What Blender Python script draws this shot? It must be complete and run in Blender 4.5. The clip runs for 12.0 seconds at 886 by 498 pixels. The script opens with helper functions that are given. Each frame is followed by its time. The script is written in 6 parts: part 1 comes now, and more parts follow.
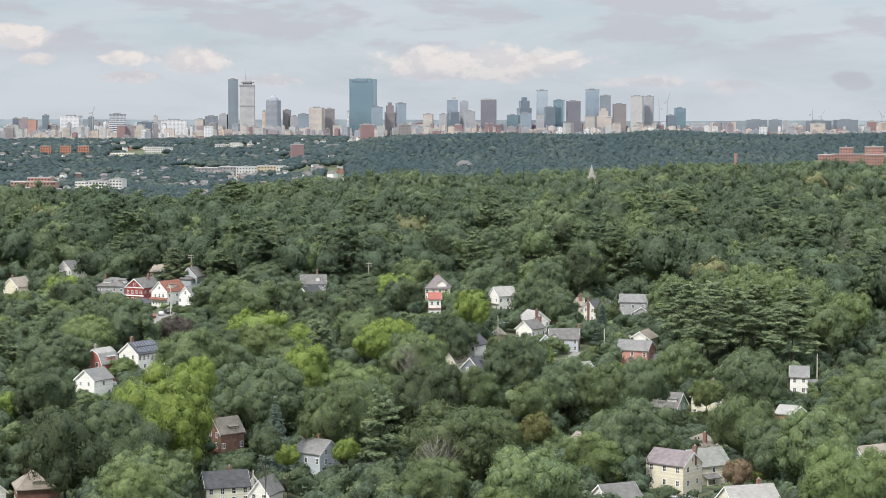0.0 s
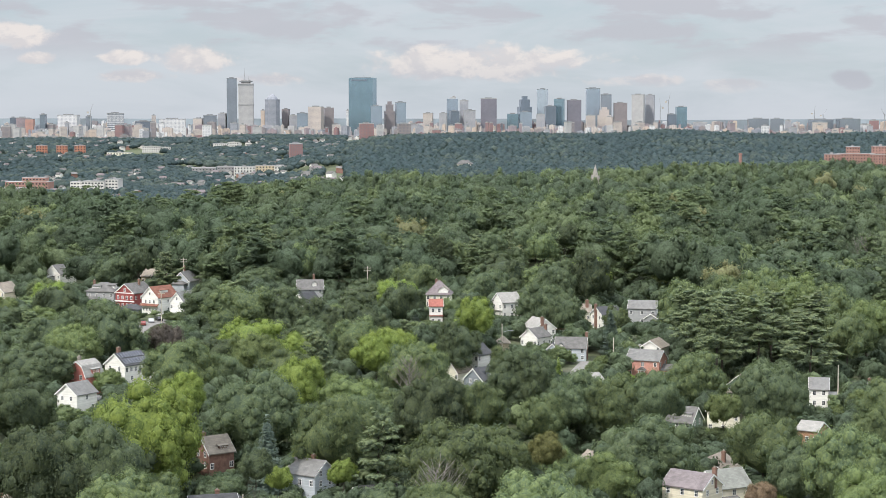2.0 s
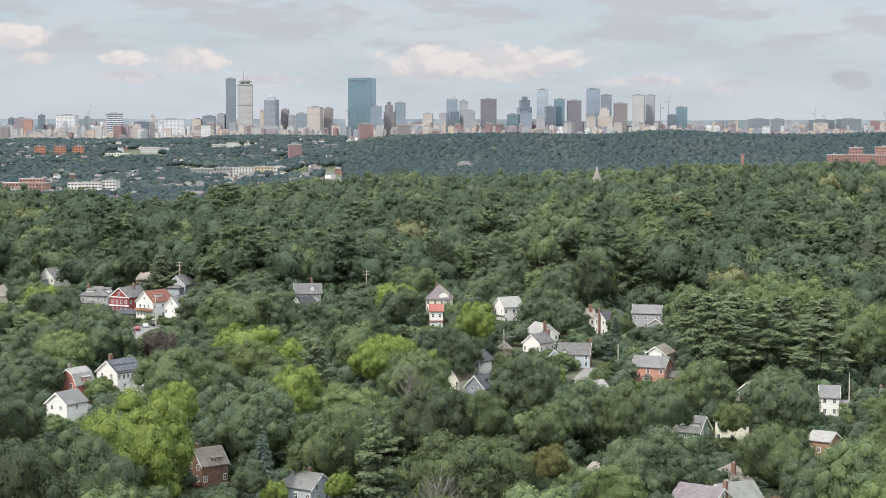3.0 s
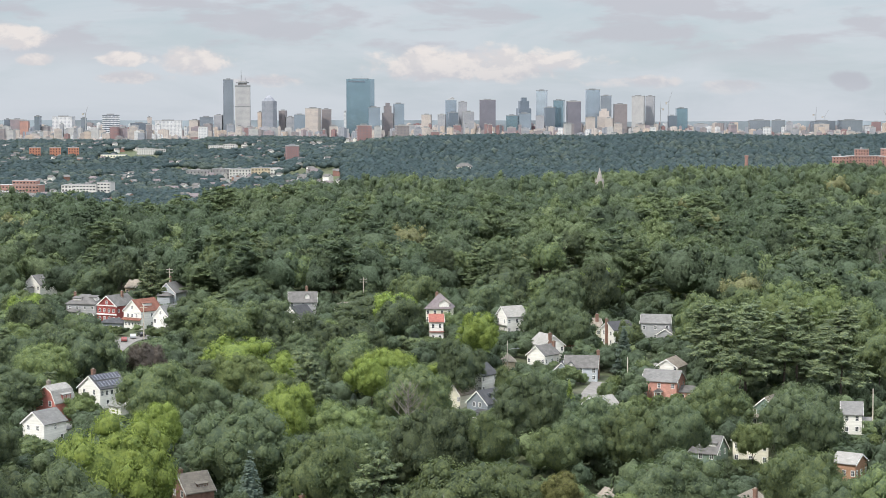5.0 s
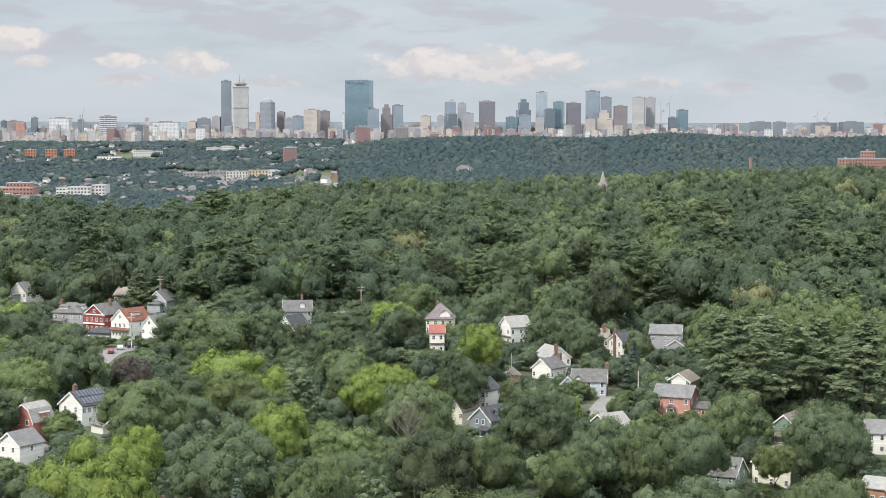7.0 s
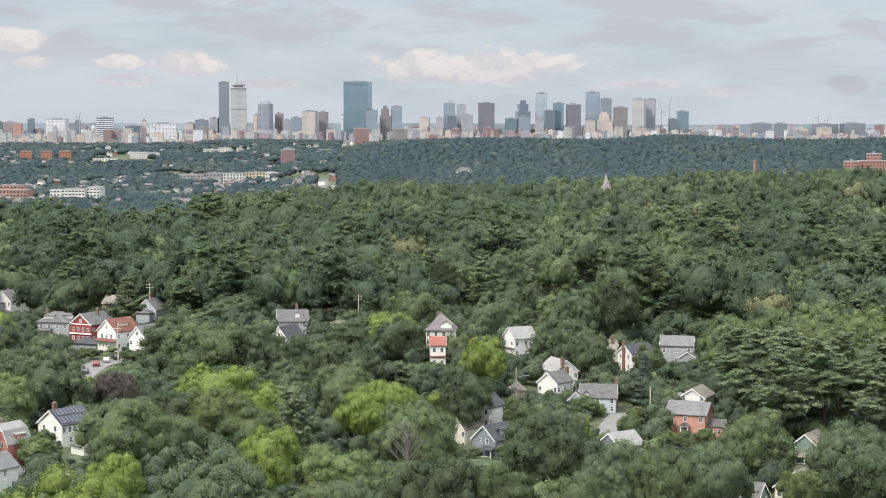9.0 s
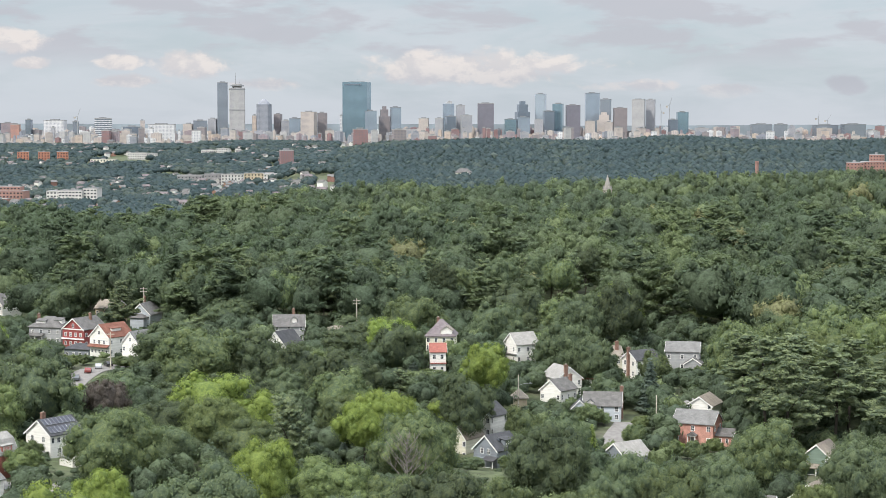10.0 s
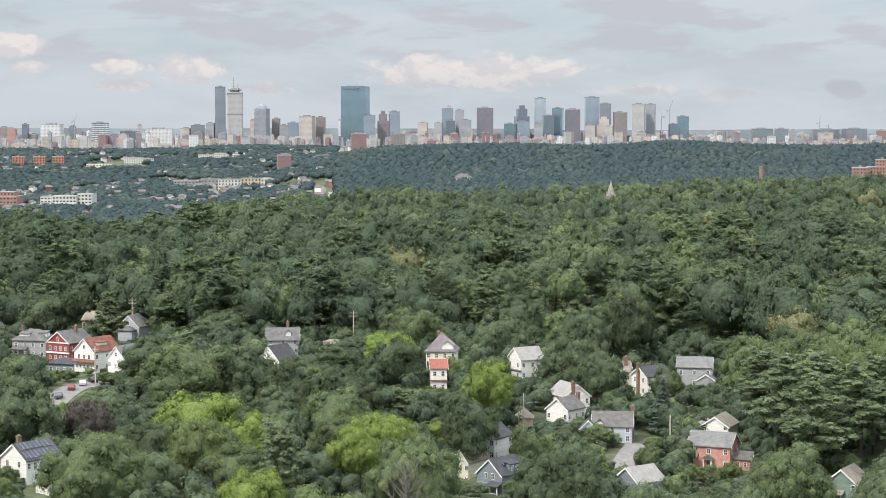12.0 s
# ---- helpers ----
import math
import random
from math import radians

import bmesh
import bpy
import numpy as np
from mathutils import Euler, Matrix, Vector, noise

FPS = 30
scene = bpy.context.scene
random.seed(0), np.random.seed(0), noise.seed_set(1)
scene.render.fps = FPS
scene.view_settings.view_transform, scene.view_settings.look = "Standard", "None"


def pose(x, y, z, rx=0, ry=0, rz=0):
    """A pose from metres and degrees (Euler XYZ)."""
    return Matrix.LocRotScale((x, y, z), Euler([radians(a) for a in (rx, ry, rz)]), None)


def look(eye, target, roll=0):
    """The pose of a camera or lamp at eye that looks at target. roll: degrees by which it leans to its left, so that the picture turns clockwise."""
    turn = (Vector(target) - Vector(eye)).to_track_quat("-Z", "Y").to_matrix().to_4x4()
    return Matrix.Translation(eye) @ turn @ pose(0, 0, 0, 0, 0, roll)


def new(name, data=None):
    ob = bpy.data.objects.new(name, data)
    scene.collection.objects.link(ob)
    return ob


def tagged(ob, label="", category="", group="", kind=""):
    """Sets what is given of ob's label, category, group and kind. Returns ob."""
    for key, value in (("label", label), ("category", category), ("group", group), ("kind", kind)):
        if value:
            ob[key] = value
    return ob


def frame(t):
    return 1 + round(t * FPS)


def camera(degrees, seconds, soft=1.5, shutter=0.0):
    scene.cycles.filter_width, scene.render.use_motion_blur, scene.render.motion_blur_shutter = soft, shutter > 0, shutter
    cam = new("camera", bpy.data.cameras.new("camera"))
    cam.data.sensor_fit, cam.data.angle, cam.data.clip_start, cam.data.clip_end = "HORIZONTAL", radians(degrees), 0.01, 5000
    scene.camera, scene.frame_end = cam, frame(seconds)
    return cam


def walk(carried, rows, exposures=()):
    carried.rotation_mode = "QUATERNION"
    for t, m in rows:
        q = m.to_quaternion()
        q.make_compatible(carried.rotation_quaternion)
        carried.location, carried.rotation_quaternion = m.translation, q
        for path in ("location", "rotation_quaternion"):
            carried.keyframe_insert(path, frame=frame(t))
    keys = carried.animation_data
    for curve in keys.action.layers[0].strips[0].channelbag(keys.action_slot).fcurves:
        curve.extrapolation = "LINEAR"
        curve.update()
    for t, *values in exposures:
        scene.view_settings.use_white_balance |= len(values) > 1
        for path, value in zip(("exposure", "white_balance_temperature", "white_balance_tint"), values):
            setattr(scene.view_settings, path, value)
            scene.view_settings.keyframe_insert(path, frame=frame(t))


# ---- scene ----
# ---------------------------------------------------------------- camera
cam = camera(26.0, 12.0, 0.8)
ROWS = [
    (0.0, 0.00, 0.00, 80.00, 0.000, -4.000, 0.000),
    (0.5, -0.16, 6.66, 80.01, 0.003, -4.002, 0.008),
    (1.0, -0.32, 13.28, 80.01, 0.005, -4.011, 0.014),
    (1.5, -0.45, 19.82, 80.03, -0.001, -4.024, 0.020),
    (2.0, -0.60, 26.41, 80.07, -0.010, -4.032, 0.024),
    (2.5, -0.73, 33.12, 80.12, -0.017, -4.028, 0.027),
    (3.0, -0.86, 39.87, 80.17, -0.022, -4.018, 0.031),
    (5.0, -1.41, 66.74, 80.29, -0.065, -3.989, 0.046),
    (5.5, -1.55, 73.36, 80.28, -0.073, -3.969, 0.046),
    (6.0, -1.70, 79.91, 80.27, -0.079, -3.960, 0.041),
    (6.5, -1.84, 86.38, 80.27, -0.086, -3.947, 0.033),
    (7.0, -1.97, 92.81, 80.28, -0.095, -3.940, 0.025),
    (9.0, -2.58, 119.02, 80.41, -0.131, -3.900, 0.008),
    (9.5, -2.73, 125.57, 80.41, -0.143, -3.891, 0.005),
    (10.0, -2.86, 132.15, 80.43, -0.158, -3.880, 0.006),
    (10.5, -2.99, 138.78, 80.44, -0.170, -3.863, 0.008),
    (11.0, -3.11, 145.33, 80.47, -0.179, -3.820, 0.008),
    (11.5, -3.23, 151.63, 80.50, -0.186, -3.770, 0.006),
    (12.0, -3.34, 157.73, 80.48, -0.193, -3.749, 0.003),
]
walk(cam, [(t, pose(x, y, z, 90 + pitch, roll, yaw)) for t, x, y, z, yaw, pitch, roll in ROWS])

# ---------------------------------------------------------------- world, sun, exposure
SUN_ELEVATION, SUN_AZIMUTH = 50.0, 222.0   # azimuth clockwise from the way ahead
scene.view_settings.exposure = 0.3


class Nodes:
    """Short hand for building node trees."""

    def __init__(self, tree):
        self.tree = tree
        tree.nodes.clear()

    def add(self, kind, ins=None, **props):
        n = self.tree.nodes.new(kind)
        for k, v in props.items():
            setattr(n, k, v)
        for k, v in (ins or {}).items():
            if isinstance(v, bpy.types.NodeSocket):
                self.tree.links.new(v, n.inputs[k])
            else:
                n.inputs[k].default_value = v
        return n

    def math(self, op, a, b=0.0, c=0.0):
        return self.add("ShaderNodeMath", {0: a, 1: b, 2: c}, operation=op).outputs[0]

    def mix(self, f, a, b, blend="MIX"):
        n = self.add("ShaderNodeMix", {0: f, 6: a, 7: b}, data_type="RGBA", blend_type=blend)
        return n.outputs[2]

    def smooth(self, v, lo, hi):
        return self.add("ShaderNodeMapRange", {0: v, 1: lo, 2: hi, 3: 0.0, 4: 1.0}, interpolation_type="SMOOTHSTEP").outputs[0]

    def noise(self, vec, scale, detail=4.0, rough=0.55, distortion=0.0):
        return self.add("ShaderNodeTexNoise", {"Vector": vec, "Scale": scale, "Detail": detail, "Roughness": rough, "Distortion": distortion}).outputs[0]


world = bpy.data.worlds.new("world")
scene.world = world
world.use_nodes = True
N = Nodes(world.node_tree)
sky = N.add("ShaderNodeTexSky", sky_type="NISHITA", sun_disc=False, sun_elevation=radians(SUN_ELEVATION),
            sun_rotation=radians(SUN_AZIMUTH), altitude=60.0, air_density=1.0, dust_density=1.2)
way = N.add("ShaderNodeTexCoord").outputs["Generated"]
sx, sy, sz = N.add("ShaderNodeSeparateXYZ", {0: way}).outputs[:3]
az = N.math("ARCTAN2", sx, sy)
# flattened coordinates: the cloud layers run level and crowd together towards the horizon
flat = N.add("ShaderNodeCombineXYZ", {0: az, 1: N.math("MULTIPLY", sz, 4.2), 2: 0.0}).outputs[0]
puffy = N.add("ShaderNodeCombineXYZ", {0: az, 1: N.math("MULTIPLY", sz, 1.7), 2: 3.0}).outputs[0]
clear = N.add("ShaderNodeMix", {0: 0.5, 6: sky.outputs[0], 7: (5.7, 7.3, 8.9, 1)}, data_type="RGBA").outputs[2]
# thin veil of high cloud
veil = N.smooth(N.noise(flat, 9.0, 5.0, 0.6, 0.4), 0.34, 0.62)
col = N.mix(N.math("MULTIPLY_ADD", veil, 0.5, 0.35), clear, (6.9, 7.38, 7.98, 1))
# grey sheets of stratus
sheet = N.smooth(N.noise(flat, 13.0, 5.0, 0.55, 0.2), 0.47, 0.57)
sheet = N.math("MULTIPLY", sheet, N.smooth(sz, 0.022, 0.040))
col = N.mix(N.math("MULTIPLY", sheet, 0.75), col, (5.75, 5.8, 6.4, 1))
# heaped clouds low over the city: grey below, warm white on top
heap = N.noise(puffy, 36.0, 6.0, 0.6, 0.2)


def puff(a, e, w, h):
    """How deep a sky direction lies within one heap of cloud: 1 at its middle, 0 at its rim."""
    da, de = N.math("DIVIDE", N.math("SUBTRACT", az, a), w), N.math("DIVIDE", N.math("SUBTRACT", sz, e), h)
    return N.math("SUBTRACT", 1.0, N.math("ADD", N.math("MULTIPLY", da, da), N.math("MULTIPLY", de, de)))


lump = puff(0.024, 0.0265, 0.072, 0.0105)
for spot in ((-0.128, 0.0275, 0.022, 0.0085), (-0.166, 0.0290, 0.016, 0.0045), (-0.160, 0.0195, 0.024, 0.0040), (-0.222, 0.0400, 0.022, 0.0070), (0.150, 0.0145, 0.020, 0.0040), (0.100, 0.0170, 0.026, 0.0045), (-0.205, 0.0280, 0.012, 0.0035), (-0.09, 0.018, 0.02, 0.004)):
    lump = N.math("MAXIMUM", lump, puff(*spot))
lump = N.math("MAXIMUM", lump, -0.8)
dens = N.math("ADD", heap, N.math("MULTIPLY", lump, 0.24))
heaps = N.smooth(dens, 0.50, 0.70)
above = N.noise(N.add("ShaderNodeVectorMath", {0: puffy, 1: (0.003, 0.008, 0)}, operation="ADD").outputs[0], 36.0, 6.0, 0.6, 0.2)
lit = N.math("MULTIPLY_ADD", N.smooth(N.math("SUBTRACT", heap, above), -0.06, 0.10), 0.55, N.math("MULTIPLY", N.smooth(sz, 0.017, 0.031), 0.45))
heaps = N.math("MULTIPLY", heaps, N.smooth(sz, 0.004, 0.020))
heaps = N.math("MULTIPLY", heaps, N.math("SUBTRACT", 1.0, N.smooth(sz, 0.044, 0.050)))
col = N.mix(N.math("MULTIPLY", heaps, 0.85), col, N.mix(lit, (6.2, 6.15, 6.6, 1), (9.2, 8.55, 8.2, 1)))
# one small grey cloud of its own
gloom = N.smooth(N.math("ADD", N.math("MULTIPLY", puff(0.210, 0.0175, 0.0125, 0.0062), 0.5), N.math("SUBTRACT", heap, 0.5)), 0.0, 0.35)
col = N.mix(N.math("MULTIPLY", gloom, 0.7), col, (5.2, 5.25, 5.9, 1))
# pale air down at the horizon
col = N.mix(N.math("MULTIPLY", N.math("SUBTRACT", 1.0, N.smooth(sz, -0.004, 0.022)), 0.6), col, (6.55, 6.9, 7.5, 1))
# a thinly clouded sky is brightest and whitest overhead
col = N.mix(N.math("MULTIPLY", N.smooth(sz, 0.06, 0.5), 0.65), col, (6.75, 7.1, 7.6, 1))
strength = N.math("MULTIPLY_ADD", N.smooth(sz, 0.06, 0.70), 0.0765 * 2.45, 0.0765)
N.add("ShaderNodeOutputWorld", {0: N.add("ShaderNodeBackground", {0: col, 1: strength}).outputs[0]})

lamp = bpy.data.lights.new("sun", "SUN")
lamp.energy, lamp.angle, lamp.color = 2.8, radians(3.0), (1.0, 0.94, 0.85)
sun = new("sun", lamp)
sa, se = radians(SUN_AZIMUTH), radians(SUN_ELEVATION)
sun.matrix_world = look((0, 0, 400), (-math.sin(sa) * math.cos(se), -math.cos(sa) * math.cos(se), 400 - math.sin(se)))


# ---------------------------------------------------------------- materials
def surface(name, colour, rough=0.7, vary=0.25, grain=1.0, stain=0.12, bump=0.0, metal=0.0, rows=None, per_object=0.0, spec=0.3):
    """A procedural surface: two scales of variation, and courses (rows: width, height, joint colour) where it has them."""
    m = bpy.data.materials.new(name)
    m.use_nodes = True
    N = Nodes(m.node_tree)
    where = N.add("ShaderNodeTexCoord").outputs["Object"]
    c = (*colour, 1)
    col = N.mix(N.smooth(N.noise(where, grain, 5.0), 0.3, 0.7), tuple(v * (1 - vary) for v in colour) + (1,), tuple(min(1, v * (1 + vary)) for v in colour) + (1,))
    height = N.noise(where, grain * 6, 3.0)
    if rows:
        turned = N.add("ShaderNodeMapping", {0: where, 2: (radians(90), 0, 0)}, vector_type="POINT").outputs[0] if len(rows) > 3 else where
        b = N.add("ShaderNodeTexBrick", {"Vector": turned, "Color1": (1, 1, 1, 1), "Color2": (0.82, 0.82, 0.82, 1), "Mortar": (*rows[2], 1), "Scale": 1.0,
                                         "Mortar Size": rows[1] * 0.06, "Brick Width": rows[0], "Row Height": rows[1]})
        col = N.mix(1.0, col, b.outputs[0], "MULTIPLY")
        height = N.math("MULTIPLY_ADD", b.outputs[1], -0.6, height)
    dirt = N.smooth(N.noise(where, grain * 0.17 + 0.03, 3.0), 0.45, 0.75)
    col = N.mix(N.math("MULTIPLY", dirt, stain), col, (0.16, 0.14, 0.12, 1))
    if per_object:
        r = N.add("ShaderNodeObjectInfo").outputs["Random"]
        col = N.add("ShaderNodeHueSaturation", {0: N.math("MULTIPLY_ADD", r, 0.03, 0.485), 1: 1.0, 2: N.math("MULTIPLY_ADD", r, per_object * 2, 1 - per_object), 4: col}).outputs[0]
    ins = {"Base Color": col, "Roughness": rough, "Metallic": metal, "Specular IOR Level": spec}
    if bump:
        ins["Normal"] = N.add("ShaderNodeBump", {"Strength": bump, "Distance": 0.05, "Height": height}).outputs[0]
    N.add("ShaderNodeOutputMaterial", {0: N.add("ShaderNodeBsdfPrincipled", ins).outputs[0]})
    return m


def glazing(name, tint, rough=0.08, band=None, frame_colour=(0.3, 0.32, 0.33), mirror=0.0):
    """Dark reflecting glass; band: storey height of the floor lines of a far facade."""
    m = bpy.data.materials.new(name)
    m.use_nodes = True
    N = Nodes(m.node_tree)
    where = N.add("ShaderNodeTexCoord").outputs["Object"]
    col = N.mix(N.smooth(N.noise(where, 0.05, 4.0), 0.35, 0.65), tuple(v * 0.94 for v in tint) + (1,), tuple(min(1, v * 1.06) for v in tint) + (1,))
    if band:
        px, py, pz = N.add("ShaderNodeSeparateXYZ", {0: where}).outputs[:3]
        line = N.math("GREATER_THAN", N.math("FRACT", N.math("DIVIDE", pz, band)), 0.68)
        post = N.math("GREATER_THAN", N.math("FRACT", N.math("DIVIDE", N.math("ADD", px, py), band * 0.9)), 0.78)
        col = N.mix(N.math("MAXIMUM", line, post), col, (*frame_colour, 1))
    N.add("ShaderNodeOutputMaterial", {0: N.add("ShaderNodeBsdfPrincipled", {"Base Color": col, "Roughness": rough, "Metallic": mirror, "Specular IOR Level": 0.6}).outputs[0]})
    return m


def facade(name, wall, glass, storey=2.6, bay=2.4):
    """A far masonry facade with rows of windows too small to pick apart."""
    m = bpy.data.materials.new(name)
    m.use_nodes = True
    N = Nodes(m.node_tree)
    where = N.add("ShaderNodeTexCoord").outputs["Object"]
    px, py, pz = N.add("ShaderNodeSeparateXYZ", {0: where}).outputs[:3]
    fz = N.math("FRACT", N.math("DIVIDE", pz, storey))
    fx = N.math("FRACT", N.math("DIVIDE", N.math("ADD", px, py), bay))
    hole = N.math("MULTIPLY", N.math("MULTIPLY", N.math("GREATER_THAN", fz, 0.35), N.math("LESS_THAN", fz, 0.88)), N.math("GREATER_THAN", fx, 0.5))
    side = N.math("LESS_THAN", N.math("ABSOLUTE", N.add("ShaderNodeSeparateXYZ", {0: N.add("ShaderNodeNewGeometry").outputs["True Normal"]}).outputs[2]), 0.5)
    hole = N.math("MULTIPLY", hole, side)
    body = N.mix(N.smooth(N.noise(where, 0.08, 5.0), 0.3, 0.7), tuple(v * 0.92 for v in wall) + (1,), tuple(min(1, v * 1.08) for v in wall) + (1,))
    col = N.mix(hole, body, (*glass, 1))
    N.add("ShaderNodeOutputMaterial", {0: N.add("ShaderNodeBsdfPrincipled", {"Base Color": col, "Roughness": N.math("MULTIPLY_ADD", hole, -0.5, 0.8)}).outputs[0]})
    return m


def foliage(name, dark, light, spread=0.28, hue=0.006, tone=False, contrast=(0.7, 1.25), grain=22.0):
    """Leaves: each clump and each tree a little different, with leafy relief. tone: read the kind of tree from the mesh's own attribute."""
    m = bpy.data.materials.new(name)
    m.use_nodes = True
    N = Nodes(m.node_tree)
    island = N.add("ShaderNodeNewGeometry").outputs["Random Per Island"]
    where = N.add("ShaderNodeTexCoord").outputs["Object"]
    patch = N.noise(where, grain * 0.12, 3.0)
    tuft = N.noise(where, grain, 2.0, 0.65)
    sprig = N.smooth(N.noise(where, grain * 0.42, 2.0, 0.6), 0.36, 0.64)
    fine = N.math("MULTIPLY_ADD", sprig, 0.60, N.math("MULTIPLY_ADD", N.smooth(tuft, 0.40, 0.60), 0.35, N.math("MULTIPLY_ADD", patch, 0.5, N.math("MULTIPLY_ADD", island, 0.45, -0.47))))
    if tone:
        kind = N.add("ShaderNodeAttribute", attribute_name="tone").outputs["Fac"]
        ramp = N.add("ShaderNodeValToRGB", {0: kind})
        ramp.color_ramp.elements[0].color, ramp.color_ramp.elements[1].color = (*dark, 1), (*light, 1)
        for at, c in tone:
            ramp.color_ramp.elements.new(at).color = (*c, 1)
        lit_col = ramp.outputs[0]
        base = N.mix(fine, N.mix(1.0, lit_col, (*[contrast[0]] * 3, 1), "MULTIPLY"), N.mix(1.0, lit_col, (*[contrast[1]] * 3, 1), "MULTIPLY"))
    else:
        r = N.add("ShaderNodeObjectInfo").outputs["Random"]
        base = N.mix(fine, (*dark, 1), (*light, 1))
        base = N.add("ShaderNodeHueSaturation", {0: N.math("MULTIPLY_ADD", r, hue * 2, 0.5 - hue), 1: 1.0, 2: N.math("MULTIPLY_ADD", r, spread * 2, 1 - spread), 4: base}).outputs[0]
    relief = N.add("ShaderNodeBump", {"Strength": 0.9, "Distance": 0.9 / grain if grain > 8 else 0.5, "Height": tuft}).outputs[0]
    solid = N.add("ShaderNodeBsdfPrincipled", {"Base Color": base, "Roughness": 0.65, "Specular IOR Level": 0.08, "Normal": relief}).outputs[0]
    through_leaf = N.add("ShaderNodeBsdfTranslucent", {0: N.mix(1.0, base, (1.25, 1.3, 0.85, 1), "MULTIPLY")}).outputs[0]
    N.add("ShaderNodeOutputMaterial", {0: N.add("ShaderNodeMixShader", {0: 0.32, 1: solid, 2: through_leaf}).outputs[0]})
    return m


LEAF = {
    "oak": foliage("oak_leaves", (0.069, 0.095, 0.065), (0.142, 0.175, 0.091)),
    "maple": foliage("maple_leaves", (0.086, 0.119, 0.074), (0.185, 0.225, 0.099)),
    "light": foliage("light_leaves", (0.099, 0.132, 0.067), (0.198, 0.243, 0.099), 0.14),
    "yellow": foliage("yellow_leaves", (0.128, 0.178, 0.057), (0.251, 0.314, 0.083), 0.14),
    "pine": foliage("pine_needles", (0.086, 0.116, 0.080), (0.242, 0.285, 0.154), 0.18),
    "spruce": foliage("spruce_needles", (0.067, 0.094, 0.083), (0.138, 0.171, 0.135)),
    "copper": foliage("copper_leaves", (0.078, 0.069, 0.063), (0.142, 0.122, 0.106)),
    "dry": foliage("dry_leaves", (0.155, 0.116, 0.085), (0.296, 0.220, 0.144)),
    "amber": foliage("amber_leaves", (0.108, 0.112, 0.052), (0.250, 0.258, 0.104)),
}
WOODS = foliage("woodland_leaves", (0.072, 0.100, 0.069), (0.230, 0.205, 0.115), contrast=(0.62, 1.34), grain=2.6,
                tone=((0.15, (0.094, 0.128, 0.080)), (0.3, (0.084, 0.112, 0.073)), (0.45, (0.110, 0.143, 0.085)), (0.6, (0.130, 0.167, 0.093)), (0.85, (0.169, 0.211, 0.102))))
# the blue of distance haze is put into these far leaf colours
HAZED_WOODS = foliage("haze_tinted_far_leaves", (0.055, 0.083, 0.090), (0.096, 0.122, 0.109), contrast=(0.78, 1.18), grain=0.6, tone=((0.5, (0.062, 0.089, 0.092)), (0.8, (0.076, 0.103, 0.096))))
BARK = surface("bark", (0.075, 0.062, 0.050), 0.9, 0.3, 3.0, bump=0.5)
PALE_BARK = surface("pale_bark", (0.21, 0.195, 0.17), 0.9, 0.25, 3.0, bump=0.4)
GRASS = surface("grass_and_soil", (0.075, 0.092, 0.045), 0.95, 0.45, 0.25, 0.35, bump=0.3)
ASPHALT = surface("asphalt", (0.20, 0.19, 0.18), 0.9, 0.15, 0.8, 0.2, bump=0.2)
CONCRETE = surface("paving_concrete", (0.40, 0.37, 0.33), 0.9, 0.15, 0.8, 0.25, bump=0.2)
STONE = surface("field_stone", (0.30, 0.27, 0.23), 0.9, 0.3, 1.2, 0.2, bump=0.6, per_object=0.2)
# wooded hills whose blue-grey base colour holds the haze of distance
HAZED_HILL = surface("hazed_hill_woods", (0.215, 0.250, 0.278), 0.95, 0.25, 0.01, 0.1)

CLAP = (40.0, 0.18, (0.86, 0.86, 0.86), 1)
WALL = {
    "white": surface("white_clapboard", (0.83, 0.81, 0.76), 0.65, 0.05, 0.6, 0.12, 0.3, rows=CLAP),
    "cream": surface("cream_clapboard", (0.72, 0.66, 0.52), 0.65, 0.06, 0.6, 0.12, 0.3, rows=CLAP),
    "ivory": surface("ivory_clapboard", (0.74, 0.71, 0.58), 0.65, 0.06, 0.6, 0.12, 0.3, rows=CLAP),
    "grey": surface("grey_clapboard", (0.37, 0.375, 0.38), 0.7, 0.08, 0.6, 0.12, 0.3, rows=CLAP),
    "blue": surface("pale_blue_clapboard", (0.50, 0.54, 0.58), 0.65, 0.06, 0.6, 0.12, 0.3, rows=CLAP),
    "slate": surface("slate_blue_clapboard", (0.225, 0.250, 0.275), 0.65, 0.08, 0.6, 0.12, 0.3, rows=CLAP),
    "red": surface("barn_red_clapboard", (0.30, 0.075, 0.07), 0.7, 0.12, 0.6, 0.12, 0.3, rows=CLAP),
    "coral": surface("coral_clapboard", (0.50, 0.185, 0.155), 0.7, 0.10, 0.6, 0.12, 0.3, rows=CLAP),
    "green": surface("sage_clapboard", (0.20, 0.27, 0.22), 0.7, 0.08, 0.6, 0.12, 0.3, rows=CLAP),
    "brick": surface("salmon_brick", (0.55, 0.29, 0.235), 0.85, 0.14, 1.2, 0.12, 0.4, rows=(0.24, 0.085, (0.8, 0.78, 0.74), 1)),
    "darkbrick": surface("brown_brick", (0.22, 0.125, 0.095), 0.85, 0.2, 1.2, 0.15, 0.4, rows=(0.24, 0.085, (0.8, 0.78, 0.74), 1)),
    "umber": surface("umber_brick", (0.40, 0.235, 0.15), 0.85, 0.14, 1.2, 0.12, 0.4, rows=(0.24, 0.085, (0.8, 0.78, 0.74), 1)),
    "tan": surface("tan_stucco", (0.50, 0.42, 0.30), 0.9, 0.1, 0.8, 0.2, 0.3),
}
SHINGLE = (0.9, 0.30, (0.72, 0.72, 0.72))
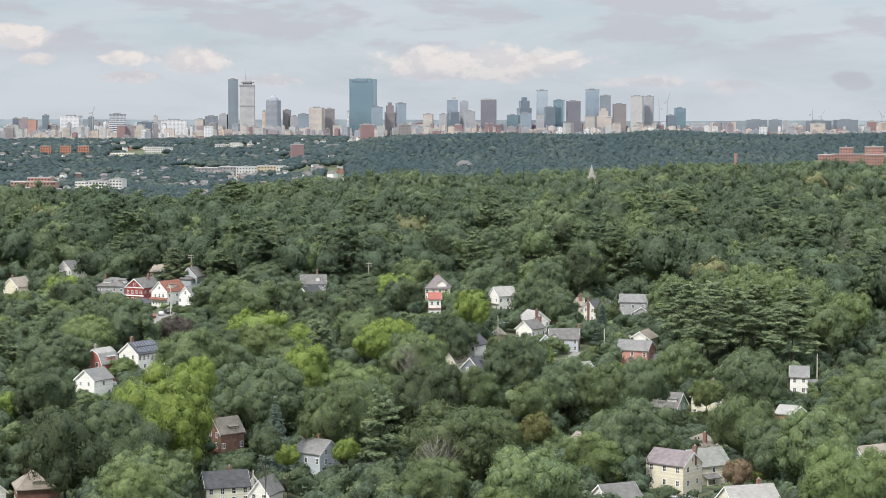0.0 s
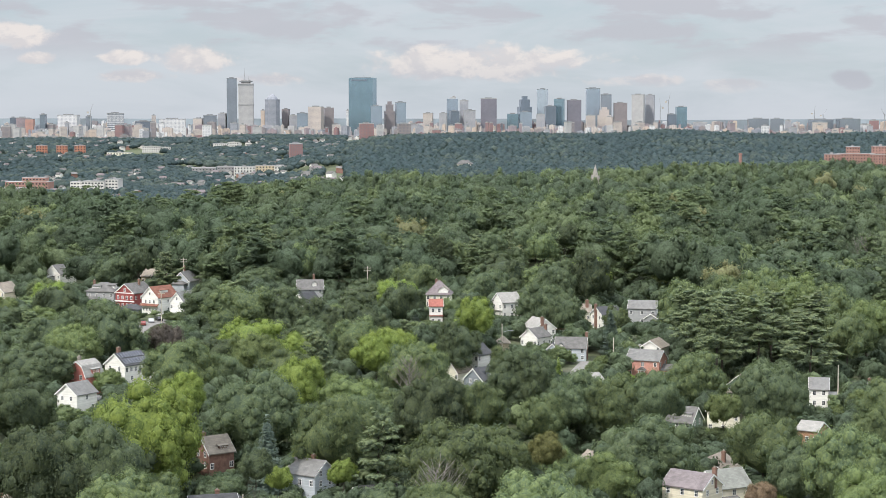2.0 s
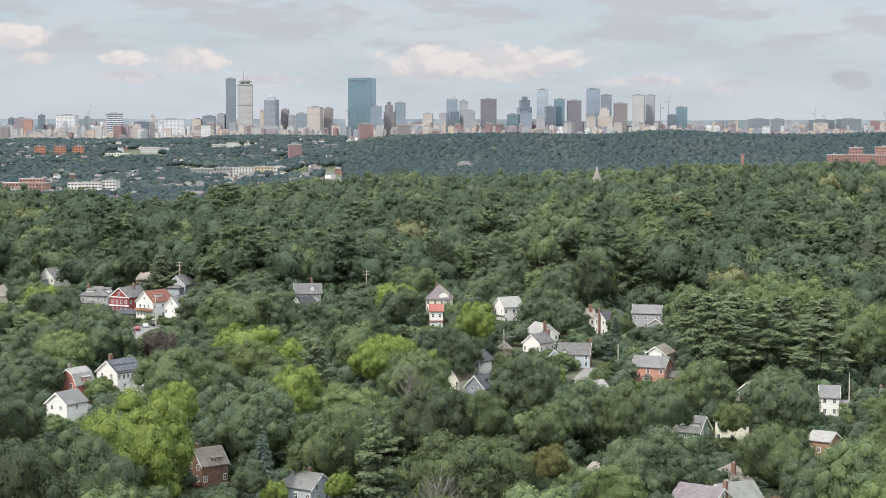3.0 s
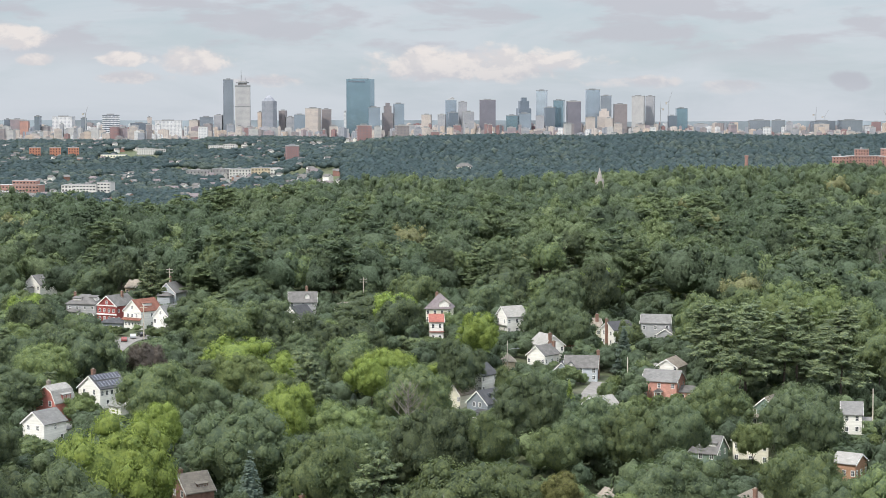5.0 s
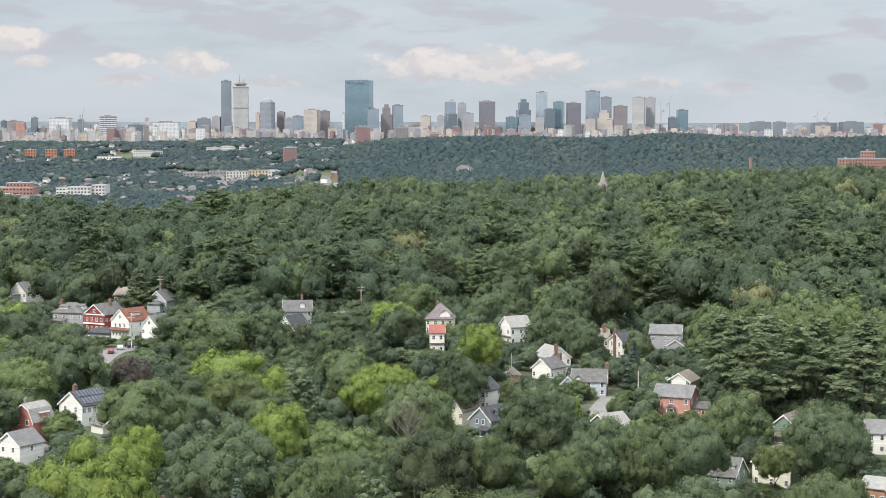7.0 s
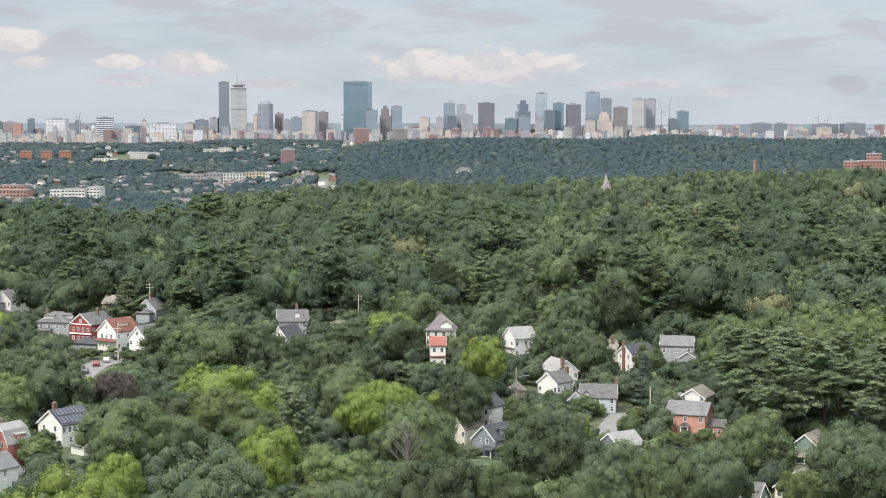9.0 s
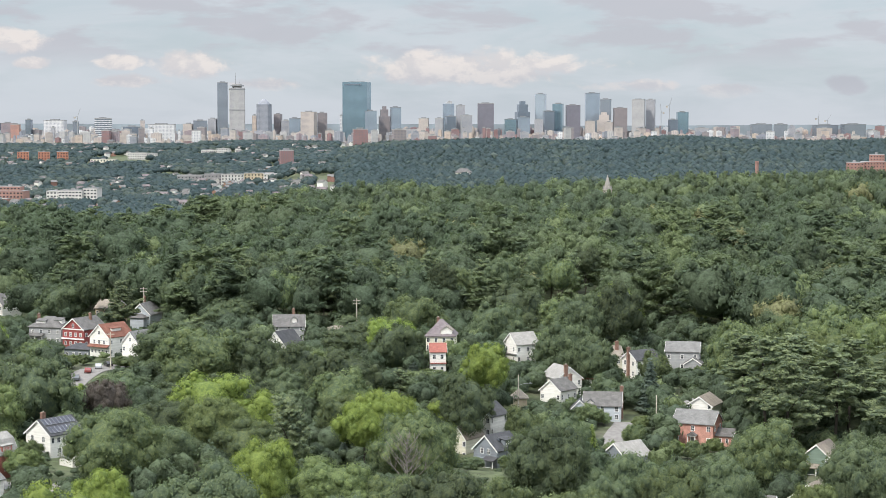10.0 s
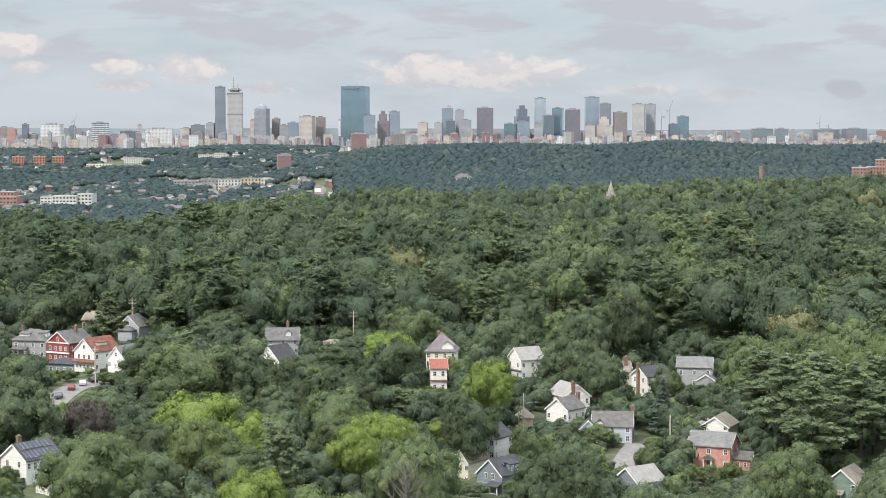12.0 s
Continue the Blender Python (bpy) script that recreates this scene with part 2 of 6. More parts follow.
ROOF = {
    "grey": surface("grey_asphalt_shingle", (0.195, 0.193, 0.188), 0.9, 0.14, 0.7, 0.2, 0.4, rows=SHINGLE),
    "dark": surface("charcoal_shingle", (0.070, 0.072, 0.078), 0.9, 0.2, 0.7, 0.15, 0.4, rows=SHINGLE),
    "mid": surface("weathered_shingle", (0.150, 0.145, 0.140), 0.9, 0.18, 0.7, 0.2, 0.4, rows=SHINGLE),
    "tan": surface("tan_shingle", (0.275, 0.240, 0.198), 0.9, 0.14, 0.7, 0.2, 0.4, rows=SHINGLE),
    "pale": surface("pale_shingle", (0.315, 0.305, 0.285), 0.9, 0.1, 0.7, 0.2, 0.4, rows=SHINGLE),
    "rust": surface("rust_red_shingle", (0.215, 0.095, 0.068), 0.9, 0.2, 0.7, 0.15, 0.4, rows=SHINGLE),
    "scarlet": surface("bright_red_shingle", (0.33, 0.125, 0.10), 0.9, 0.12, 0.7, 0.15, 0.4, rows=SHINGLE),
    "mauve": surface("mauve_shingle", (0.195, 0.168, 0.172), 0.9, 0.16, 0.7, 0.2, 0.4, rows=SHINGLE),
    "moss": surface("mossy_shingle", (0.225, 0.230, 0.208), 0.9, 0.14, 0.7, 0.25, 0.4, rows=SHINGLE),
}
TRIM = surface("white_trim_paint", (0.80, 0.79, 0.76), 0.55, 0.04, 0.8, 0.1)
PANE = glazing("window_glass", (0.035, 0.042, 0.05))
SOLAR = glazing("solar_cell_glass", (0.012, 0.016, 0.035), 0.12)
CHIMNEY = surface("chimney_brick", (0.25, 0.15, 0.115), 0.9, 0.2, 1.4, 0.2, 0.4, rows=(0.24, 0.085, (0.8, 0.78, 0.74), 1))
POLE = surface("weathered_pole_wood", (0.50, 0.45, 0.37), 0.9, 0.2, 1.5, 0.2, 0.3)
STEEL = surface("galvanised_steel", (0.42, 0.43, 0.44), 0.45, 0.1, 1.0, 0.1, metal=0.8)
RUBBER = surface("tyre_rubber", (0.02, 0.02, 0.02), 0.8, 0.2, 2.0)


# ---------------------------------------------------------------- building helpers
def mesh_of(name, bm, *mats):
    me = bpy.data.meshes.new(name)
    bm.to_mesh(me)
    bm.free()
    for m in mats:
        me.materials.append(m)
    return me


def part(name, bm, material, parent, label="", at=None):
    """Links a bmesh, or a mesh that alike parts share, as one object under its thing."""
    me = bm if isinstance(bm, bpy.types.Mesh) else mesh_of(name, bm, material)
    ob = new(name, me)
    ob.parent = parent
    if at is not None:
        ob.matrix_basis = at
    if label:
        ob["label"] = label
    return ob


def thing(name, m, label, category, group="", kind=""):
    ob = new(name)
    ob.matrix_basis = m
    ob.empty_display_size = 0.5
    return tagged(ob, label, category, group, kind)


def box(bm, x0, x1, y0, y1, z0, z1, mat=0):
    v = [bm.verts.new(p) for p in ((x0, y0, z0), (x1, y0, z0), (x1, y1, z0), (x0, y1, z0), (x0, y0, z1), (x1, y0, z1), (x1, y1, z1), (x0, y1, z1))]
    for f in ((0, 3, 2, 1), (4, 5, 6, 7), (0, 1, 5, 4), (1, 2, 6, 5), (2, 3, 7, 6), (3, 0, 4, 7)):
        bm.faces.new([v[i] for i in f]).material_index = mat
    return bm


def boxes(*specs):
    bm = bmesh.new()
    for s in specs:
        box(bm, *s)
    return bm


def prism(profile, a0, a1, along="x", bm=None):
    """A profile of (across, up) points carried along x or y."""
    bm = bm or bmesh.new()
    ends = []
    for a in (a0, a1):
        ends.append([bm.verts.new((a, u, w) if along == "x" else (u, a, w)) for u, w in profile])
    n = len(profile)
    for i in range(n):
        j = (i + 1) % n
        bm.faces.new((ends[0][i], ends[0][j], ends[1][j], ends[1][i]))
    bm.faces.new(ends[0][::-1])
    bm.faces.new(ends[1])
    bmesh.ops.recalc_face_normals(bm, faces=bm.faces)
    return bm


def tube(points, radii, sides=7, bm=None):
    """A tapered round bar through the points."""
    bm = bm or bmesh.new()
    rings = []
    for i, (p, r) in enumerate(zip(points, radii)):
        p = Vector(p)
        d = (Vector(points[min(i + 1, len(points) - 1)]) - Vector(points[max(i - 1, 0)])).normalized()
        a = d.orthogonal().normalized()
        b = d.cross(a)
        rings.append([bm.verts.new(p + r * (math.cos(k * math.tau / sides) * a + math.sin(k * math.tau / sides) * b)) for k in range(sides)])
    for r0, r1 in zip(rings, rings[1:]):
        for k in range(sides):
            bm.faces.new((r0[k], r0[(k + 1) % sides], r1[(k + 1) % sides], r1[k]))
    bm.faces.new(rings[0][::-1])
    bm.faces.new(rings[-1])
    return bm


# ---------------------------------------------------------------- the lie of the land
def step(lo, hi, v):
    t = np.clip((v - lo) / (hi - lo), 0, 1)
    return t * t * (3 - 2 * t)


PADS = []   # levelled house sites: x, y, height


def hillside(x, y):
    """Height of the land: a suburb on a rising slope, a wooded ridge, a valley with the town beyond."""
    x, y = np.asarray(x, float), np.asarray(y, float)
    z = 1.0 + 0.033 * (np.clip(y, 200, 720) - 450) + 7.0 * step(720, 900, y)
    z = z + 5.5 * np.exp(-((x + 88) ** 2 + (y - 520) ** 2) / 65.0 ** 2)
    z = z - 8.0 * step(90, 240, x) * step(560, 720, y) * (1 - step(1000, 1250, y))
    right = np.interp(y, (1100, 1400, 1700, 2000, 2450, 3000, 4000, 4700, 6000), (0, 9, -3, 3, 20, 9, 10, 10, 14))
    left = np.interp(y, (1080, 1300, 1600, 2000, 2500, 3000, 3500, 4000, 4700, 6000), (0, -6, -17, -21, -16, 2, 9, 10.5, 10, 14))
    u = x / np.maximum(y, 1.0)
    w = step(-0.10, -0.02, u)
    z = z + right * w + left * (1 - w)
    # saddles and knolls of the two ridges
    z = z - w * (9.5 - 4.0 * step(0.05, 0.12, u) - 4.5 * step(0.15, 0.19, u)) * np.interp(y, (1120, 1380, 1480, 1750), (0, 1, 1, 0))
    z = z + (6.5 * w + 4.5 * np.exp(-((u - 0.11) / 0.022) ** 2) + 1.5 * np.sin(u * 60)) * np.interp(y, (2100, 2450, 2650, 2950), (0, 1, 1, 0)) * (u > -0.1)
    z = z + 7.5 * np.exp(-((u + 0.085) / 0.045) ** 2) * np.interp(y, (3050, 3400, 3650, 3800), (0, 1, 1, 0))
    return z + 0.8 * np.sin(x * 0.021 + 1.3) * np.sin(y * 0.017) * step(300, 900, y)


def land(x, y):
    """The same land with the house sites levelled into it."""
    shape = np.shape(x)
    x, y = np.ravel(np.asarray(x, float)), np.ravel(np.asarray(y, float))
    z = hillside(x, y)
    close = np.nonzero((y > 330) & (y < 1060) & (np.abs(x) < 300))[0]
    if len(PADS) and len(close):
        pads = np.array(PADS)
        off = pads[:, 2] - hillside(pads[:, 0], pads[:, 1])
        w = np.exp(-((x[close, None] - pads[:, 0]) ** 2 + (y[close, None] - pads[:, 1]) ** 2) / 17.0 ** 2)
        z[close] += (w * off).sum(1) / (0.25 + w.sum(1))
    return z.reshape(shape) if shape else float(z[0])


# ---------------------------------------------------------------- houses
frame_bm = bmesh.new()
fx, fz = (-0.64, -0.50, -0.03, 0.03, 0.50, 0.64), (-0.90, -0.75, -0.035, 0.035, 0.75, 0.90)
grid = [[frame_bm.verts.new((u, 0.0, v)) for u in fx] for v in fz]
for j in range(5):
    for i in range(5):
        if i in (1, 3) and j in (1, 3):
            continue
        frame_bm.faces.new((grid[j][i], grid[j][i + 1], grid[j + 1][i + 1], grid[j + 1][i]))
grown = bmesh.ops.extrude_face_region(frame_bm, geom=frame_bm.faces[:])
bmesh.ops.translate(frame_bm, vec=(0, -0.08, 0), verts=[v for v in grown["geom"] if isinstance(v, bmesh.types.BMVert)])
bmesh.ops.recalc_face_normals(frame_bm, faces=frame_bm.faces)
frame_mesh = mesh_of("window", frame_bm, TRIM)
pane_mesh = mesh_of("pane", boxes((-0.5, 0.5, -0.03, 0, -0.75, 0.75)), PANE)
door_mesh = mesh_of("door", boxes((-0.5, 0.5, -0.05, 0, 0, 2.05)), surface("painted_door", (0.20, 0.19, 0.2), 0.5))
doorcase_mesh = mesh_of("door_frame", boxes((-0.68, -0.5, -0.09, 0, 0, 2.2), (0.5, 0.68, -0.09, 0, 0, 2.2), (-0.68, 0.68, -0.1, 0, 2.2, 2.4)), TRIM)


def window(parent, m, scale=1.0):
    w = part("window", frame_mesh, None, parent, at=m @ Matrix.Scale(scale * 0.74, 4))
    part("pane", pane_mesh, None, w)
    return w


def roof_profile(kind, half, h, rise):
    """Across-and-up points of the roof's upper line, from eave to eave."""
    if kind == "gambrel":
        return [(-half, h), (-half * 0.62, h + rise * 0.68), (0, h + rise), (half * 0.62, h + rise * 0.68), (half, h)]
    if kind == "shed":
        return [(-half, h), (half, h + rise)]
    return [(-half, h), (0, h + rise), (half, h)]


def roof_shell(line, over, thick):
    """The closed outline of a roof covering: the line pushed out past the eaves and thickened upwards."""
    (u0, w0), (u1, w1) = line[0], line[1]
    k = over / max(math.hypot(u1 - u0, w1 - w0), 0.01)
    first = (u0 - (u1 - u0) * k, w0 - (w1 - w0) * k)
    (u2, w2), (u3, w3) = line[-2], line[-1]
    k = over / max(math.hypot(u3 - u2, w3 - w2), 0.01)
    last = (u3 + (u3 - u2) * k, w3 + (w3 - w2) * k)
    low = [first, *line[1:-1], last]
    return [(u, w + 0.02) for u, w in low] + [(u, w + thick) for u, w in low[::-1]]


def volume(parent, w, d, h, kind, rise, along, wall, roof, cx=0.0, cy=0.0, base=-3.0, over=0.45, fascia=True):
    """One block of a house: walls up to the roof, and the roof covering on top."""
    half, run = (d / 2, w / 2) if along == "x" else (w / 2, d / 2)
    at = Matrix.Translation((cx, cy, 0))
    if kind in ("hip", "flat"):
        part("wall", boxes((-w / 2, w / 2, -d / 2, d / 2, base, h)), WALL[wall], parent, at=at)
        bm = bmesh.new()
        a, b, o = w / 2 + over, d / 2 + over, over * 0.1
        if kind == "flat":
            box(bm, -a, a, -b, b, h, h + 0.35)
        else:
            k = min(a, b) * 0.92
            ring0 = [bm.verts.new((x, y, h + 0.0)) for x, y in ((-a, -b), (a, -b), (a, b), (-a, b))]
            ring1 = [bm.verts.new((x, y, h + 0.16)) for x, y in ((-a, -b), (a, -b), (a, b), (-a, b))]
            if a >= b:
                top = [bm.verts.new((-(a - k), 0, h + rise)), bm.verts.new((a - k, 0, h + rise))]
                faces = ((ring1[0], ring1[1], top[1], top[0]), (ring1[1], ring1[2], top[1]), (ring1[2], ring1[3], top[0], top[1]), (ring1[3], ring1[0], top[0]))
            else:
                top = [bm.verts.new((0, -(b - k), h + rise)), bm.verts.new((0, b - k, h + rise))]
                faces = ((ring1[0], ring1[1], top[0]), (ring1[1], ring1[2], top[1], top[0]), (ring1[2], ring1[3], top[1]), (ring1[3], ring1[0], top[0], top[1]))
            for f in faces:
                bm.faces.new(f)
            for i in range(4):
                bm.faces.new((ring0[i], ring0[(i + 1) % 4], ring1[(i + 1) % 4], ring1[i]))
            bm.faces.new(ring0[::-1])
        part("roof", bm, ROOF[roof], parent, at=at)
        return
    line = roof_profile(kind, half, h, rise)
    part("wall", prism([(-half, base), *line, (half, base)], -run, run, along), WALL[wall], parent, at=at)
    part("roof", prism(roof_shell(line, over, 0.22), -run - over * 0.7, run + over * 0.7, along), ROOF[roof], parent, at=at)
    if fascia:
        for s in (-1, 1):
            e = s * (run + over * 0.7)
            edge = roof_shell(line, over + 0.02, 0.16)
            n = len(edge) // 2
            rim = [(u, v - 0.22) for u, v in edge[:n]] + [(u, v + 0.0) for u, v in edge[n:]]
            part("rake_board", prism(rim, e, e + s * 0.06, along), TRIM, parent, at=at)


def windows_on(parent, face, w, d, rows, count, cx=0.0, cy=0.0, scale=1.0, spread=0.78, skip=()):
    """Rows of alike windows on one face: front (towards -y), back, left or right. rows: heights of the window centres."""
    length = w if face in ("front", "back") else d
    for i, z in enumerate(rows):
        for k in range(count):
            if (i, k) in skip:
                continue
            u = 0.0 if count == 1 else (k / (count - 1) - 0.5) * length * spread
            m = {"front": pose(cx + u, cy - d / 2, z), "back": pose(cx + u, cy + d / 2, z, 0, 0, 180),
                 "left": pose(cx - w / 2, cy + u, z, 0, 0, -90), "right": pose(cx + w / 2, cy + u, z, 0, 0, 90)}[face]
            window(parent, m, scale)


def chimney(parent, x, y, z0, z1, wide=0.8, material=None):
    c = part("chimney", boxes((-wide / 2, wide / 2, -0.35, 0.35, z0, z1), (-wide / 2 - 0.08, wide / 2 + 0.08, -0.43, 0.43, z1 - 0.3, z1 - 0.12)), material or CHIMNEY, parent, at=pose(x, y, 0))
    part("flue", boxes((-0.18, 0.18, -0.15, 0.15, z1, z1 + 0.3)), STONE, c)


def door(parent, m):
    f = part("door_frame", doorcase_mesh, None, parent, at=m)
    part("door", door_mesh, None, f)


def dormer(parent, x, y, z, w, h, depth, wall, roof, shed=False, face=0):
    """A dormer that looks along -y; its front stands at y with its sill at z."""
    at = pose(x, y, z, 0, 0, face)
    line = [(-w / 2, h), (w / 2, h)] if shed else [(-w / 2, h), (0, h + w * 0.38), (w / 2, h)]
    body = part("dormer", prism([(-w / 2, -0.9), *line, (w / 2, -0.9)], 0, depth, "y"), WALL[wall], parent, at=at)
    if shed:
        part("dormer_roof", prism([(-0.3, h + 0.02), (depth, h + 0.5), (depth, h + 0.65), (-0.3, h + 0.17)], -w / 2 - 0.2, w / 2 + 0.2, "x"), ROOF[roof], body)
    else:
        part("dormer_roof", prism(roof_shell(line, 0.25, 0.15), -0.25, depth, "y"), ROOF[roof], body)
    for u in ((0.0,) if w < 2.2 else (-w * 0.22, w * 0.22)):
        part("dormer_window", frame_mesh, None, body, at=pose(u, 0, h * 0.5) @ Matrix.Scale(min(0.68, h / 2.2), 4))


def porch(parent, x0, x1, y0, y1, h, roof, rise=0.7):
    """A porch on posts with its own low roof; y0 is its outer edge."""
    part("porch_floor", boxes((x0, x1, y0, y1, -2.0, 0.35)), TRIM, parent)
    n = max(2, int((x1 - x0) / 2.2) + 1)
    for k in range(n):
        u = x0 + 0.12 + (x1 - x0 - 0.24) * k / (n - 1)
        part("porch_post", boxes((u - 0.1, u + 0.1, y0 + 0.05, y0 + 0.25, 0.35, h)), TRIM, parent)
    part("porch_rail", boxes((x0, x1, y0 + 0.08, y0 + 0.16, 1.15, 1.25)), TRIM, parent)
    part("porch_roof", prism([(y0 - 0.3, h), (y1, h + rise), (y1, h + rise + 0.18), (y0 - 0.3, h + 0.2)], x0 - 0.3, x1 + 0.3, "x"), ROOF[roof], parent)


HOUSES = []


def house(x, y, z, rot, w, d, h, kind, rise, along, wall, roof, label, group="houses of the suburb", seen=True):
    """A house at its site; the floor lies at z. Its front looks along -y before it is turned by rot."""
    PADS.append((x, y, z - 0.3))
    HOUSES.append((x, y, z if seen else z + 9, max(w, d) / 2))
    ob = thing("house", pose(x, y, z, 0, 0, rot), label, "house", group)
    volume(ob, w, d, h, kind, rise, along, wall, roof)
    return ob


# ---------------------------------------------------------------- houses, street by street
def two_floors(ob, w, d, front=3, side=2, rows=(1.5, 4.3), skip=()):
    windows_on(ob, "front", w, d, rows, front, skip=skip)
    windows_on(ob, "left", w, d, rows, side, spread=0.55)
    windows_on(ob, "right", w, d, rows, side, spread=0.55)


# the brick house beside the pines, with a low wing and a white entrance
ob = house(59.8, 591, 2.2, -25, 10.0, 7.6, 5.5, "gable", 2.6, "x", "brick", "grey", "salmon brick colonial house with a grey shingle roof")
two_floors(ob, 10.0, 7.6, 3, 2, skip=((0, 1),))
volume(ob, 4.2, 5.0, 2.7, "gable", 1.3, "x", "brick", "mid", 7.1, 0.6)
windows_on(ob, "front", 4.2, 5.0, (1.5,), 2, 7.1, 0.6, 0.8, 0.4)
porch_hood = part("portico", boxes((-1.1, 1.1, -1.3, 0, 2.5, 2.75), (-1.0, -0.8, -1.2, -1.0, 0, 2.5), (0.8, 1.0, -1.2, -1.0, 0, 2.5)), TRIM, ob, at=pose(0, -3.8, 0))
part("portico_roof", prism([(-1.3, 2.76), (0, 3.6), (1.3, 2.76)], -1.5, 0, "y"), ROOF["mid"], porch_hood)
door(ob, pose(0, -3.8, 0.05))
# the white house behind it
ob = house(64.6, 614, 4.2, -24, 6.6, 9.0, 4.4, "gable", 2.2, "y", "white", "tan", "white clapboard house with a tan roof behind the brick house")
windows_on(ob, "front", 6.6, 9.0, (1.6, 4.2), 2)
volume(ob, 5.0, 7.0, 3.0, "gable", 1.4, "y", "white", "pale", -5.2, 3.0)

# the grey colonial and its white neighbour under the oaks
ob = house(69.2, 692, 6.9, -12, 9.6, 7.4, 5.8, "gable", 2.4, "x", "grey", "grey", "grey clapboard colonial house with white windows")
two_floors(ob, 9.6, 7.4, 3)
volume(ob, 4.6, 4.5, 2.8, "gable", 1.5, "y", "grey", "mid", 3.4, -4.8)
ob = house(55.0, 676, 6.9, 30, 8.0, 7.0, 5.4, "gable", 2.3, "x", "white", "dark", "white house with a charcoal roof and brick chimney")
two_floors(ob, 8.0, 7.0, 3)
chimney(ob, -4.3, 0, -2, 8.8, 0.8)
ob = house(45.0, 694, 7.8, 8, 12.0, 7.0, 3.4, "gable", 2.4, "x", "ivory", "tan", "low ivory house with a brick chimney under the oaks")
windows_on(ob, "front", 12.0, 7.0, (1.6,), 4)
windows_on(ob, "right", 12.0, 7.0, (1.6,), 2)
chimney(ob, 4.6, -1.5, 0, 7.4, 1.0)

# the white hipped house and the gabled pair with tall chimneys
ob = house(21.6, 691, 9.2, 30, 7.6, 7.0, 5.8, "gable", 3.0, "x", "white", "pale", "white two-storey house with a pale gabled roof")
two_floors(ob, 7.6, 7.0, 3)
part("pent_roof", boxes((-4.3, -3.8, -3.7, 3.7, 2.8, 3.0)), ROOF["pale"], ob)
ob = house(31.0, 652, 4.8, 24, 7.4, 9.0, 5.6, "gable", 2.9, "y", "white", "pale", "white gabled house with a tall brick chimney")
windows_on(ob, "front", 7.4, 9.0, (1.5, 4.3), 2)
windows_on(ob, "right", 7.4, 9.0, (1.5, 4.3), 3)
chimney(ob, -1.4, -4.9, -1, 9.4, 0.9)
volume(ob, 4.4, 5.2, 4.6, "flat", 0.3, "x", "white", "rust", 6.0, 0.5)
windows_on(ob, "front", 4.4, 5.2, (1.5, 3.4), 2, 6.0, 0.5, 0.8, 0.5)
ob = house(29.2, 638, 5.6, 52, 7.6, 6.4, 3.4, "gable", 2.6, "x", "white", "mid", "small white house with a weathered grey roof and chimney")
windows_on(ob, "front", 7.6, 6.4, (1.6,), 3)
windows_on(ob, "left", 7.6, 6.4, (1.6,), 2)
chimney(ob, 4.1, -1.0, -1, 6.9, 0.9)
ob = house(39.2, 617, 4.0, -8, 9.4, 7.0, 4.1, "gable", 2.9, "x", "blue", "mid", "pale blue house with a grey roof and a front gable")
windows_on(ob, "front", 9.4, 7.0, (1.2, 3.2), 3)
volume(ob, 4.6, 5.0, 3.2, "gable", 2.3, "y", "blue", "dark", -5.6, -2.2)
window(ob, pose(-5.6, -4.7, 1.7))
dormer(ob, -3.0, -3.2, 3.2, 2.0, 1.5, 2.5, "white", "dark")
chimney(ob, 4.7, 0.6, 0, 8.6, 0.9)
ob = house(9.2, 598, 3.2, -32, 6.6, 8.0, 5.2, "gable", 2.7, "y", "white", "dark", "white gabled house half hidden by trees")
windows_on(ob, "front", 6.6, 8.0, (1.5, 4.2), 2)
windows_on(ob, "right", 6.6, 8.0, (1.5, 4.2), 2)
chimney(ob, -0.4, 1.0, 4, 9.4)
ob = house(18.3, 628, 5.2, 0, 4.0, 4.0, 2.8, "hip", 2.2, "x", "tan", "tan", "small tan garage with a hipped roof")
# the slate gabled house with the bay and its neighbour
ob = house(11.0, 577, -1.2, -42, 7.2, 8.4, 5.0, "gable", 3.2, "y", "slate", "dark", "slate blue gabled house with white trim and a bay")
windows_on(ob, "front", 7.2, 8.4, (4.6,), 2, spread=0.28)
bay = part("bay", boxes((-1.3, 1.3, -0.9, 0, 0.4, 3.1)), WALL["slate"], ob, at=pose(-1.6, -4.2, 0))
for u in (-0.65, 0.65):
    part("bay_window", frame_mesh, None, bay, at=pose(u, -0.9, 1.8))
porch(ob, 0.6, 3.6, -5.9, -4.2, 2.7, "dark")
dormer(ob, 3.2, 0.6, 5.3, 3.2, 1.7, 2.6, "slate", "dark", shed=True, face=90)
part("skylight", boxes((-0.45, 0.45, -0.7, 0.7, 0, 0.12)), PANE, ob, at=pose(1.8, -1.2, 7.05, 0, 42, 0))
ob = house(4.2, 590, -1.2, -34, 4.4, 8.0, 5.4, "gable", 2.8, "y", "ivory", "tan", "ivory gabled house beside the slate blue one")
windows_on(ob, "front", 4.4, 8.0, (1.5, 4.2), 2)
ob = house(41.0, 573, -0.1, -52, 7.6, 8.0, 3.0, "gable", 2.8, "y", "slate", "pale", "dark gabled house with a pale roof among trees")
windows_on(ob, "front", 7.6, 8.0, (1.6,), 2)

